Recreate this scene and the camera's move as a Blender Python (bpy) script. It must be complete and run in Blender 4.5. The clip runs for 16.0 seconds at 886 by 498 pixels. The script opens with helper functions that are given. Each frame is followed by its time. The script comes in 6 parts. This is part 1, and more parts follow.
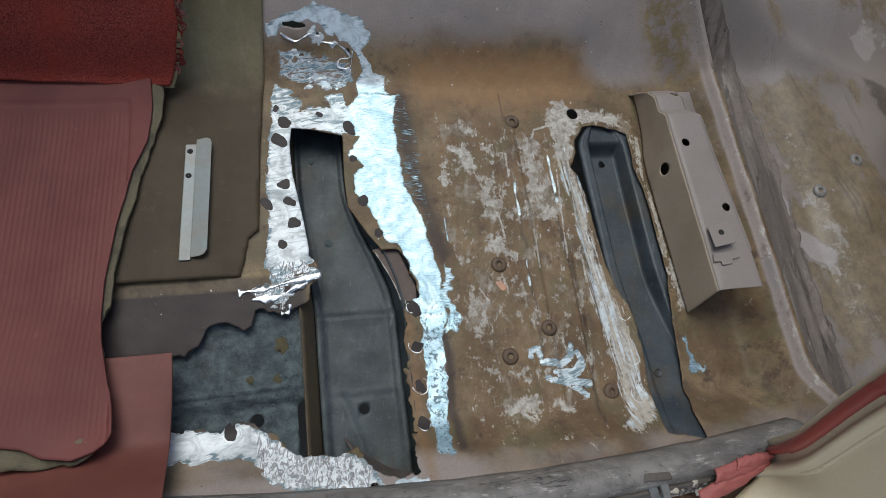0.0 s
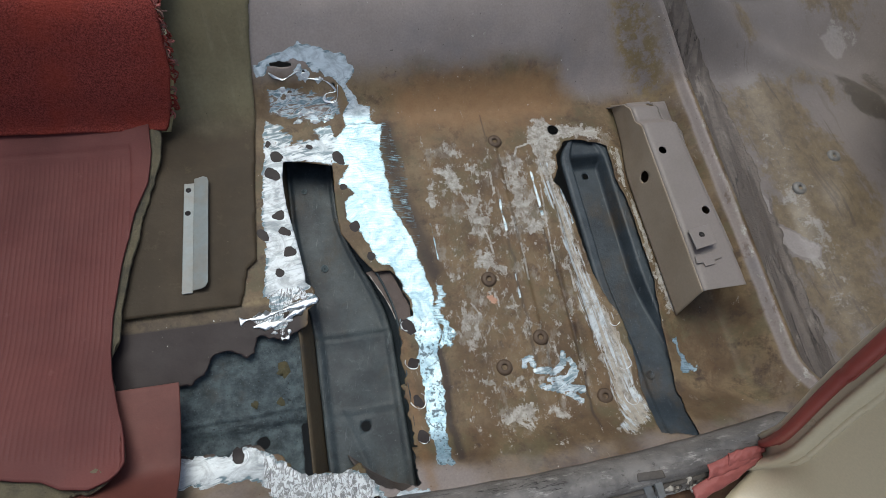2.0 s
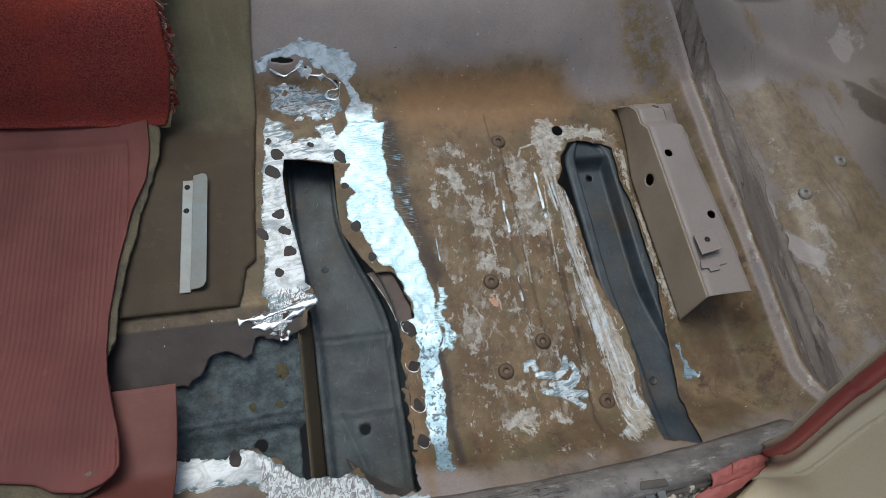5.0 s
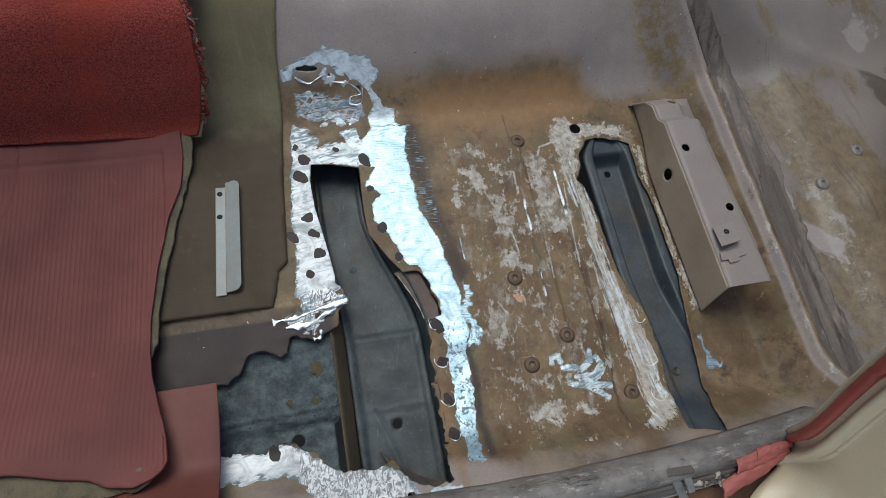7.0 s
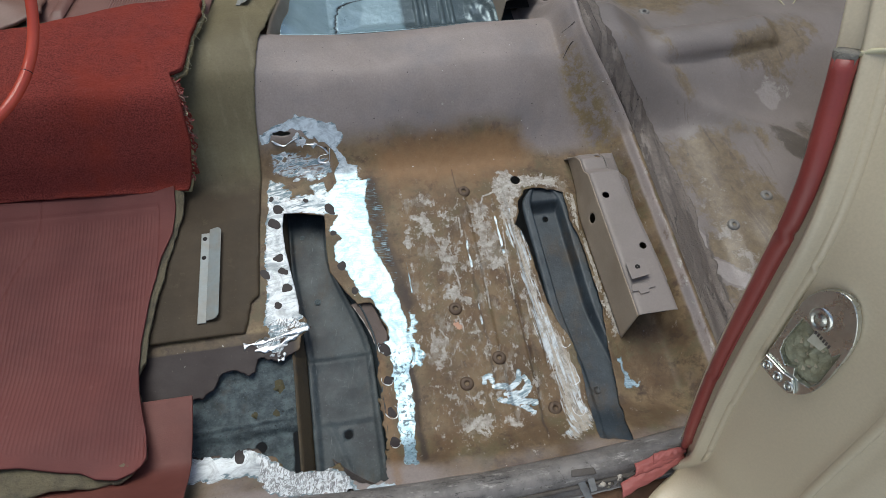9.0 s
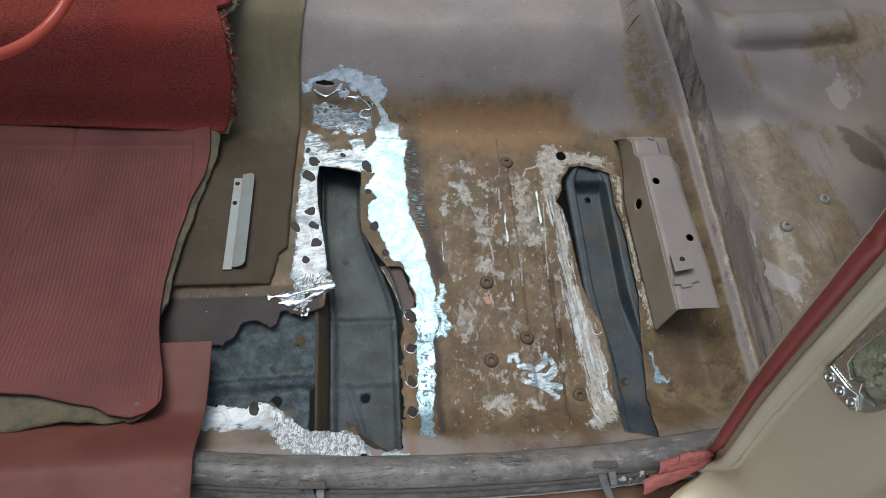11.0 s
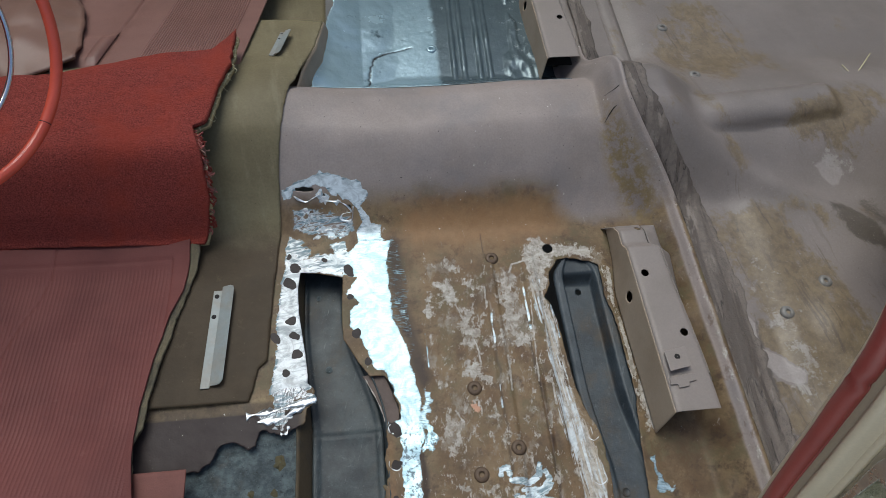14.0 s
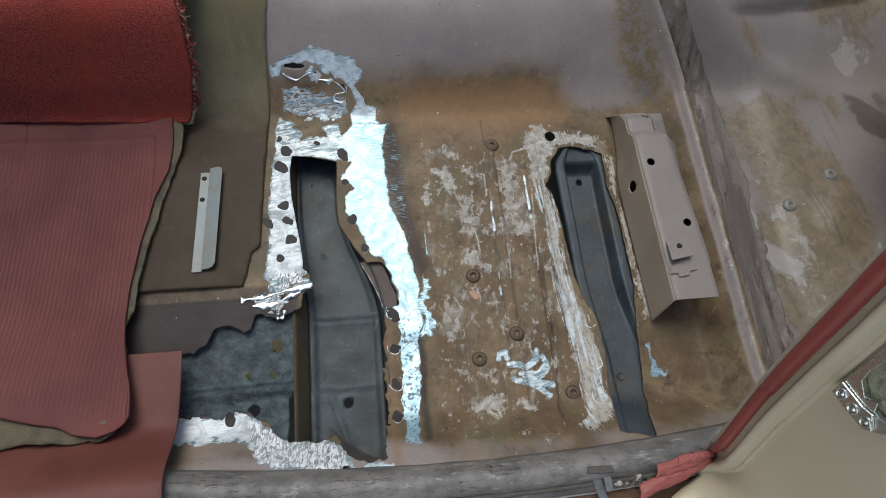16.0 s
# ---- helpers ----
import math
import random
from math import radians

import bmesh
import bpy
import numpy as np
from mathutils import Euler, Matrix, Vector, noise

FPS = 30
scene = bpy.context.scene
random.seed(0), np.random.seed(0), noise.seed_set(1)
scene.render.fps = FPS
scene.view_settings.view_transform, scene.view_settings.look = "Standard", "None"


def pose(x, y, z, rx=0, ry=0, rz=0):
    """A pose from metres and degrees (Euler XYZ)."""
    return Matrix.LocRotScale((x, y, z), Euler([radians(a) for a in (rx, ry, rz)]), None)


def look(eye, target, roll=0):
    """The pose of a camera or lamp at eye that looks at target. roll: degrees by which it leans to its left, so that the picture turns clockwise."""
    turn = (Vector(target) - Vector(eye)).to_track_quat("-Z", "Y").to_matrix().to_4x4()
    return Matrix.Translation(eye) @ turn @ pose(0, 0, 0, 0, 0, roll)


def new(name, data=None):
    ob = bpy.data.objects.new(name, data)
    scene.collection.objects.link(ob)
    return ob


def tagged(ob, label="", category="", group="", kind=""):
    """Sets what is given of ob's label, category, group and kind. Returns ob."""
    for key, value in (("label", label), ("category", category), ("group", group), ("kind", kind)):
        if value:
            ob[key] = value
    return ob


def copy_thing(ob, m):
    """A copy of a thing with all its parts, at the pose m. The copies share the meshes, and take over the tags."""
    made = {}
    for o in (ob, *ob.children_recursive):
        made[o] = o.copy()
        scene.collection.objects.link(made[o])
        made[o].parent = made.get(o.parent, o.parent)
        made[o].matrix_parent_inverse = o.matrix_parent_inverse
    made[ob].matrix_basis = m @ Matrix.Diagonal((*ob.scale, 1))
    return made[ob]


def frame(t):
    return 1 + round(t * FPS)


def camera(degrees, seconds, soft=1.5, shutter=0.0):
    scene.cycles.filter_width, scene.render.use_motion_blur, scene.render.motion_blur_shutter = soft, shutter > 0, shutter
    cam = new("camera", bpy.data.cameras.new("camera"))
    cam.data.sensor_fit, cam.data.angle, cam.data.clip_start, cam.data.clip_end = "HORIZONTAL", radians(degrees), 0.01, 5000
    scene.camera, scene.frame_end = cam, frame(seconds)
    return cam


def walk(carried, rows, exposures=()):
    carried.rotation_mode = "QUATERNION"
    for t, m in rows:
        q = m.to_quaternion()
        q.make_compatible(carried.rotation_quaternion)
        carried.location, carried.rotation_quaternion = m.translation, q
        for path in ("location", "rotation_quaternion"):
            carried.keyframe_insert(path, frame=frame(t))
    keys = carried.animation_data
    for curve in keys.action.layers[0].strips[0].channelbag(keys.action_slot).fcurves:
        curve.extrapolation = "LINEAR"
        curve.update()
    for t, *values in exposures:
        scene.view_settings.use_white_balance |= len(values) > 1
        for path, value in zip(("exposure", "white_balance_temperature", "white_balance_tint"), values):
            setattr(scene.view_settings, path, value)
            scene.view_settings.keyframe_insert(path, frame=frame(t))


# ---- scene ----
cam = camera(72.6, 16.0, soft=0.6)
PATH = [
    (0, (-0.179, 0.15, 0.792), (0.271, 0.795, -1.047), 29.2),
    (0.5, (-0.195, 0.162, 0.806), (0.225, 0.829, -1.032), 25.3),
    (1, (-0.196, 0.146, 0.826), (0.208, 0.851, -1.002), 22.2),
    (1.5, (-0.165, 0.137, 0.83), (0.245, 0.844, -0.995), 21.8),
    (2, (-0.154, 0.133, 0.83), (0.259, 0.842, -0.994), 21.3),
    (2.5, (-0.162, 0.136, 0.827), (0.262, 0.839, -0.997), 22.6),
    (3, (-0.163, 0.136, 0.823), (0.26, 0.841, -1.0), 22.5),
    (3.5, (-0.155, 0.138, 0.825), (0.262, 0.837, -1.002), 22.4),
    (6, (-0.172, 0.15, 0.816), (0.251, 0.843, -1.011), 23.7),
    (6.5, (-0.18, 0.151, 0.815), (0.238, 0.843, -1.014), 24.0),
    (7, (-0.18, 0.141, 0.842), (0.199, 0.838, -0.994), 19.1),
    (7.5, (-0.19, 0.136, 0.914), (0.173, 0.906, -0.896), 17.3),
    (8, (-0.144, 0.107, 0.945), (0.21, 0.908, -0.853), 15.1),
    (8.5, (-0.111, 0.073, 0.963), (0.241, 0.923, -0.813), 11.9),
    (9, (-0.081, 0.038, 0.981), (0.234, 0.905, -0.794), 10.9),
    (9.2, (-0.088, 0.041, 0.976), (0.199, 0.91, -0.802), 11.6),
    (11.3, (-0.107, 0.056, 0.936), (0.146, 0.835, -0.888), 15.2),
    (11.5, (-0.101, 0.061, 0.933), (0.159, 0.832, -0.894), 15.5),
    (12, (-0.092, 0.064, 0.925), (0.173, 0.844, -0.898), 15.1),
    (12.5, (-0.092, 0.078, 0.92), (0.19, 0.889, -0.887), 16.8),
    (13, (-0.093, 0.085, 0.917), (0.168, 0.914, -0.884), 13.9),
    (13.5, (-0.086, 0.106, 0.94), (0.155, 0.991, -0.838), 11.9),
    (14, (-0.042, 0.124, 0.954), (0.16, 1.099, -0.781), 6.8),
    (14.5, (-0.031, 0.144, 0.954), (0.168, 1.085, -0.8), 5.3),
    (15, (-0.063, 0.14, 0.929), (0.14, 0.906, -0.907), 9.4),
    (15.5, (-0.083, 0.115, 0.908), (0.154, 0.798, -0.957), 14.3),
    (16, (-0.073, 0.112, 0.906), (0.18, 0.801, -0.954), 15.4),
]
walk(cam, [(t, look(eye, target, roll)) for t, eye, target, roll in PATH],
     exposures=[(0, -0.01), (6.5, -0.01), (9, 0.12), (11.5, 0.06), (14.5, 0.05), (15.5, 0.0), (16, 0.0)])

# ---- light ----
world = bpy.data.worlds.new("sky")
scene.world = world
world.use_nodes = True
wt = world.node_tree
sky = wt.nodes.new("ShaderNodeTexSky")
sky.sky_type, sky.sun_disc = "NISHITA", False
sky.sun_elevation, sky.sun_rotation = radians(66), radians(-22)
sky.air_density, sky.dust_density, sky.ozone_density = 1.0, 3.0, 1.0
wt.links.new(sky.outputs[0], wt.nodes["Background"].inputs[0])
wt.nodes["Background"].inputs[1].default_value = 0.13
sun = new("sun", bpy.data.lights.new("sun", "SUN"))
sun.data.energy, sun.data.angle, sun.data.color = 1.7, radians(40), (0.92, 1.0, 0.97)
sun.matrix_world = look((-0.5, 1.25, 3.0), (0.0, 0.0, 0.0))

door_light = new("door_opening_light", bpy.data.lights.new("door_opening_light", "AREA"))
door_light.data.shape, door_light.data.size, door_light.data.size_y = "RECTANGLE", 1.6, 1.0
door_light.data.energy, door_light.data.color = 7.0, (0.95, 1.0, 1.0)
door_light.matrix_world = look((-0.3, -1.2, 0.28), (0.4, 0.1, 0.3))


# ---- materials ----
class Shade:
    """A node material under construction, with short names for the nodes in use."""

    def __init__(self, name, rough=0.6, metal=0.0):
        self.m = bpy.data.materials.new(name)
        self.m.use_nodes = True
        self.t = self.m.node_tree
        self.b = self.t.nodes["Principled BSDF"]
        self.b.inputs["Roughness"].default_value, self.b.inputs["Metallic"].default_value = rough, metal
        self.co = self.t.nodes.new("ShaderNodeTexCoord").outputs["Object"]

    def link(self, a, b):
        self.t.links.new(a, b)

    def put(self, key, value):
        s = self.b.inputs[key]
        if isinstance(value, (int, float)):
            s.default_value = value
        elif isinstance(value, tuple):
            s.default_value = (*value, 1)
        else:
            self.link(value, s)
        return self

    def stretch(self, sx, sy, sz, turn=0.0):
        """Coordinates turned about z, then scaled by axis."""
        r, n = self.t.nodes.new("ShaderNodeMapping"), self.t.nodes.new("ShaderNodeMapping")
        r.inputs["Rotation"].default_value = (0, 0, radians(turn))
        n.inputs["Scale"].default_value = (sx, sy, sz)
        self.link(self.co, r.inputs[0])
        self.link(r.outputs[0], n.inputs[0])
        return n.outputs[0]

    def noise(self, scale, detail=4.0, rough=0.6, at=None, dist=0.0):
        n = self.t.nodes.new("ShaderNodeTexNoise")
        self.link(at or self.co, n.inputs["Vector"])
        n.inputs["Scale"].default_value, n.inputs["Detail"].default_value = scale, detail
        n.inputs["Roughness"].default_value, n.inputs["Distortion"].default_value = rough, dist
        return n.outputs["Fac"]

    def attr(self, name):
        n = self.t.nodes.new("ShaderNodeAttribute")
        n.attribute_name = name
        return n.outputs["Fac"]

    def math(self, op, a, b=0.0, c=None):
        n = self.t.nodes.new("ShaderNodeMath")
        n.operation = op
        for s, v in zip(n.inputs, (a, b, c)):
            if isinstance(v, (int, float)):
                s.default_value = v
            elif v is not None:
                self.link(v, s)
        return n.outputs[0]

    def step(self, v, lo, hi):
        n = self.t.nodes.new("ShaderNodeMapRange")
        n.interpolation_type = "SMOOTHSTEP"
        self.link(v, n.inputs[0])
        n.inputs[1].default_value, n.inputs[2].default_value = lo, hi
        return n.outputs[0]

    def mix(self, f, a, b, op="MIX"):
        n = self.t.nodes.new("ShaderNodeMix")
        n.data_type, n.blend_type = "RGBA", op
        for i, v in ((0, f), (6, a), (7, b)):
            if isinstance(v, (int, float)):
                n.inputs[i].default_value = v
            elif isinstance(v, tuple):
                n.inputs[i].default_value = (*v, 1)
            else:
                self.link(v, n.inputs[i])
        return n.outputs[2]

    def lerp(self, f, a, b):
        n = self.t.nodes.new("ShaderNodeMix")
        n.data_type = "FLOAT"
        for i, v in ((0, f), (2, a), (3, b)):
            if isinstance(v, (int, float)):
                n.inputs[i].default_value = v
            else:
                self.link(v, n.inputs[i])
        return n.outputs[0]

    def bump(self, height, strength=0.3, distance=0.002):
        n = self.t.nodes.new("ShaderNodeBump")
        n.inputs["Strength"].default_value, n.inputs["Distance"].default_value = strength, distance
        self.link(height, n.inputs["Height"])
        self.link(n.outputs[0], self.b.inputs["Normal"])
        return self


def worn(name, base, dirt, light, rough=0.6, metal=0.0, big=9.0, fine=160.0, bump=0.25, spots=0.5, gloss=0.5):
    """Painted or coated sheet with broad stains, fine grain and pale scuffs."""
    s = Shade(name, rough, metal)
    c = s.mix(s.step(s.noise(big, 6), 0.4, 0.68), base, dirt)
    c = s.mix(s.math("MULTIPLY", s.step(s.noise(big * 6, 8, 0.7), 0.62, 0.72), spots), c, light)
    c = s.mix(s.math("MULTIPLY", s.noise(fine, 3), 0.5), c, (base[0] * 0.55, base[1] * 0.55, base[2] * 0.55))
    s.put("Base Color", c).put("Specular IOR Level", gloss)
    s.put("Roughness", s.lerp(s.noise(big * 3), rough - 0.12, rough + 0.15))
    return s.bump(s.noise(fine, 5), bump).m


def floor_paint():
    """Old floor sheet: brown and mauve coats, rust, pale flakes, and patches ground to bare metal."""
    s = Shade("floor_sheet", 0.55)
    edge, grain = s.noise(70, 8, 0.7), s.noise(330, 3)
    brown = s.mix(s.step(s.noise(13, 8, 0.65), 0.35, 0.66), (0.108, 0.068, 0.035), (0.22, 0.155, 0.085))
    brown = s.mix(s.math("MULTIPLY", s.step(s.noise(17, 7, 0.7, s.stretch(1, 1, 1, 50)), 0.48, 0.62), 0.75), brown, (0.115, 0.098, 0.05))
    brown = s.mix(s.step(s.noise(31, 9, 0.72), 0.5, 0.68), brown, (0.068, 0.043, 0.027))
    mauve = s.mix(s.step(s.noise(7, 5), 0.35, 0.65), (0.345, 0.293, 0.268), (0.28, 0.238, 0.217))
    mauve = s.mix(s.math("MULTIPLY", s.step(s.noise(4.5, 6, 0.6, s.stretch(1, 1, 1, 30)), 0.48, 0.66), 0.6), mauve, (0.215, 0.2, 0.205))
    mauve = s.mix(s.step(s.noise(170, 2), 0.72, 0.76), mauve, (0.07, 0.06, 0.055))
    c = s.mix(s.step(s.math("ADD", s.attr("mauve"), s.math("MULTIPLY_ADD", s.noise(14, 6), 0.7, -0.35)), 0.25, 0.75), brown, mauve)
    rust = s.mix(s.noise(60, 5), (0.21, 0.108, 0.046), (0.3, 0.182, 0.088))
    c = s.mix(s.step(s.math("ADD", s.attr("rust"), s.math("MULTIPLY_ADD", s.noise(24, 9, 0.7), 1.0, -0.5)), 0.2, 0.95), c, rust)
    c = s.mix(s.math("MULTIPLY", s.attr("ochre"), s.step(s.noise(55, 10, 0.75), 0.4, 0.58)), c, s.mix(s.noise(120, 4), (0.19, 0.135, 0.062), (0.34, 0.255, 0.135)))
    c = s.mix(s.math("MULTIPLY", s.attr("grime"), s.step(s.noise(12, 6), 0.05, 0.3)), c, s.mix(s.noise(24, 7, 0.7), (0.013, 0.01, 0.012), (0.038, 0.026, 0.026)))
    # pale scuffs: broad worn areas first, then hard-edged flakes and chips
    scuff = s.step(s.math("ADD", s.attr("flake"), s.math("MULTIPLY_ADD", s.noise(1.0, 10, 0.74, s.stretch(26, 15, 20, 6)), 3.4, -1.7)), 0.44, 0.66)
    c = s.mix(s.math("MULTIPLY", scuff, 0.5), c, s.mix(s.step(s.noise(60, 10, 0.75), 0.35, 0.65), (0.2, 0.165, 0.125), (0.4, 0.37, 0.32)))
    patch = s.step(s.noise(1.0, 10, 0.74, s.stretch(21, 14, 20, 25)), 0.55, 0.6)
    c = s.mix(s.math("MULTIPLY", s.math("MULTIPLY", patch, s.attr("plain")), 0.5), c, s.mix(s.noise(80, 7, 0.7), (0.06, 0.034, 0.02), (0.15, 0.075, 0.028)))
    flake = s.step(s.math("ADD", s.attr("flake"), s.math("MULTIPLY_ADD", s.noise(1.0, 12, 0.76, s.stretch(66, 38, 50, 6)), 3.9, -1.95)), 0.56, 0.64)
    fleck = s.step(s.math("ADD", s.math("MULTIPLY", s.attr("flake"), 0.6), s.math("MULTIPLY_ADD", s.noise(210, 6, 0.7), 3.0, -1.5)), 0.64, 0.74)
    chip = s.step(s.math("ADD", s.attr("chip"), s.math("ADD", s.math("MULTIPLY_ADD", s.noise(120, 12, 0.8), 2.0, -1.0), s.math("MULTIPLY_ADD", s.noise(1.0, 4, 0.6, s.stretch(330, 40, 60, 4)), 0.8, -0.4))), 0.5, 0.58)
    flake = s.math("MAXIMUM", s.math("MULTIPLY", flake, 0.8), s.math("MAXIMUM", chip, s.math("MULTIPLY", fleck, 0.6)))
    c = s.mix(s.math("MULTIPLY", grain, 0.4), c, (0.05, 0.033, 0.022))
    c = s.mix(s.math("MULTIPLY", flake, 0.92), c, s.mix(s.step(s.noise(90, 9, 0.75), 0.35, 0.65), (0.22, 0.195, 0.16), (0.5, 0.475, 0.425)))
    c = s.mix(s.math("MULTIPLY", s.step(s.noise(1.0, 5, 0.7, s.stretch(30, 260, 60, 78)), 0.66, 0.7), 0.5), c, (0.33, 0.3, 0.25))
    c = s.mix(s.step(s.noise(150, 2, 0.5), 0.765, 0.785), c, (0.6, 0.58, 0.54))
    c = s.mix(s.step(s.math("ADD", s.attr("copper"), s.math("MULTIPLY_ADD", s.noise(110, 9, 0.75), 1.6, -0.8)), 0.45, 0.55), c, s.mix(s.noise(150, 5), (0.36, 0.15, 0.075), (0.62, 0.4, 0.29)))
    spot = s.step(s.math("ADD", s.attr("spot"), s.math("MULTIPLY_ADD", edge, 0.5, -0.25)), 0.45, 0.55)
    strip = s.step(s.attr("strip"), 0.4, 0.6)
    streak = s.noise(1.0, 3, 0.6, s.stretch(45, 800, 60, 10))
    stroke = s.noise(1.0, 5, 0.62, s.stretch(34, 120, 60, -12), 1.2)
    dull, shard = s.attr("dull"), s.step(s.attr("shard"), 0.35, 0.6)
    bare = s.step(s.math("ADD", s.attr("bare"), s.math("MULTIPLY_ADD", s.noise(130, 9, 0.74), 0.8, -0.4)), 0.45, 0.5)
    mark = s.lerp(s.attr("pit"), s.lerp(dull, streak, stroke), s.noise(170, 6, 0.7))
    bare = s.math("MULTIPLY", bare, s.step(s.math("ADD", s.math("MULTIPLY", s.attr("bare"), 1.5), s.math("MULTIPLY_ADD", mark, 1.6, -1.15)), 0.4, 0.5))
    pit = s.math("MULTIPLY", s.math("MULTIPLY", s.attr("pit"), bare), s.step(s.math("ADD", s.noise(190, 5, 0.65), s.math("MULTIPLY_ADD", s.noise(60, 3), 0.5, -0.25)), 0.54, 0.6))
    bare = s.math("MULTIPLY", bare, s.math("SUBTRACT", 1.0, s.math("MULTIPLY", pit, 0.85)))
    bare = s.math("MAXIMUM", bare, s.math("MULTIPLY", s.step(s.attr("comb"), 0.35, 0.5), s.step(s.math("ADD", streak, s.math("MULTIPLY_ADD", s.noise(40, 5), 0.5, -0.25)), 0.56, 0.6)))
    # rubbed lanes beside the slot: silver and cream between lines of brown
    lane = s.noise(1.0, 5, 0.62, s.stretch(190, 8, 60, -5))
    bare = s.lerp(strip, bare, s.math("MULTIPLY", s.step(lane, 0.49, 0.55), s.step(s.noise(1.0, 6, 0.7, s.stretch(90, 30, 60, -5)), 0.42, 0.52)))
    c = s.mix(s.math("MULTIPLY", strip, s.math("MULTIPLY", s.step(s.noise(1.0, 5, 0.62, s.stretch(170, 10, 60, -5)), 0.48, 0.58), 0.7)), c, s.mix(s.noise(70, 8, 0.7), (0.28, 0.23, 0.165), (0.52, 0.47, 0.39)))
    bare = s.math("MULTIPLY", bare, s.math("SUBTRACT", 1.0, spot))
    c = s.mix(pit, c, (0.1, 0.14, 0.155))
    c = s.mix(spot, c, s.mix(s.noise(120, 5), (0.011, 0.009, 0.01), (0.042, 0.03, 0.027)))
    steel = s.mix(s.step(s.noise(22, 7, 0.7, None, 2.5), 0.35, 0.65), (0.64, 0.81, 0.87), (0.36, 0.53, 0.6))
    # Dull areas trade metal for a pale colour that stands in for bright reflections.
    grey = s.mix(s.step(s.noise(34, 6, 0.66, None, 1.6), 0.4, 0.68), (0.66, 0.7, 0.71), (0.34, 0.36, 0.37))
    thin = s.math("MULTIPLY", s.math("SUBTRACT", 1.0, strip), s.math("SUBTRACT", 1.0, s.step(s.attr("bare"), 0.6, 0.95)))
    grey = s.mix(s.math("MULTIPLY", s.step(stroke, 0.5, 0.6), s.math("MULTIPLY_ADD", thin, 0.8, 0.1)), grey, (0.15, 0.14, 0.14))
    # Crumpled edges: glints and dark facets are put into the colour by noise.
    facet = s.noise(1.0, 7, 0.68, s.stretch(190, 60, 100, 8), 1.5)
    facet_shading = s.mix(s.step(facet, 0.45, 0.55), (0.12, 0.105, 0.1), (0.82, 0.85, 0.86))
    grey = s.mix(s.math("MULTIPLY", shard, 0.85), grey, facet_shading)
    steel = s.mix(s.math("MULTIPLY", strip, 0.35), s.mix(dull, steel, grey), s.mix(lane, (0.16, 0.15, 0.135), (0.62, 0.64, 0.63)))
    steel = s.mix(s.math("MULTIPLY", s.step(mark, 0.45, 0.62), s.math("MULTIPLY_ADD", thin, 0.75, 0.12)), steel, (0.12, 0.2, 0.23))
    s.put("Base Color", s.mix(bare, c, steel))
    s.put("Metallic", s.math("MULTIPLY", bare, s.math("MULTIPLY_ADD", dull, -0.85, 1.0))).put("Specular IOR Level", 0.3)
    s.put("Roughness", s.lerp(bare, s.lerp(s.noise(20), 0.44, 0.7), s.lerp(stroke, 0.34, 0.58)))
    h = s.math("ADD", s.math("MULTIPLY", grain, 0.3), s.math("MULTIPLY", flake, 0.35))
    h = s.math("ADD", h, s.math("MULTIPLY", s.math("MULTIPLY", s.lerp(strip, mark, lane), bare), 1.35))
    h = s.math("ADD", h, s.math("MULTIPLY", s.math("MULTIPLY", facet, shard), 0.7))
    h = s.math("SUBTRACT", h, s.math("MULTIPLY", bare, 0.3))
    return s.bump(h, 0.5, 0.0012).m


def undercoat():
    """Lumpy dark coating with pale flecks, scrapes and a little rust."""
    s = Shade("undercoat", 0.55)
    c = s.mix(s.step(s.noise(55, 12, 0.78), 0.36, 0.66), (0.03, 0.042, 0.046), (0.098, 0.13, 0.136))
    c = s.mix(s.math("MULTIPLY", s.step(s.noise(16, 8, 0.7), 0.52, 0.7), 0.7), c, (0.06, 0.05, 0.036))
    c = s.mix(s.math("MULTIPLY", s.step(s.noise(9, 5), 0.5, 0.7), 0.5), c, (0.03, 0.034, 0.035))
    c = s.mix(s.step(s.noise(260, 5, 0.7), 0.62, 0.68), c, (0.15, 0.185, 0.19))
    c = s.mix(s.step(s.noise(230, 4, 0.7, s.stretch(1, 1, 1, 40)), 0.63, 0.68), c, (0.012, 0.013, 0.013))
    c = s.mix(s.math("MULTIPLY", s.step(s.noise(1.0, 4, 0.6, s.stretch(300, 26, 60, 30)), 0.68, 0.74), 0.7), c, (0.14, 0.155, 0.15))
    s.put("Base Color", c).put("Roughness", s.lerp(s.noise(40), 0.4, 0.7))
    return s.bump(s.math("ADD", s.noise(170, 9, 0.75), s.math("MULTIPLY", s.noise(50, 5), 1.0)), 1.0, 0.003).m


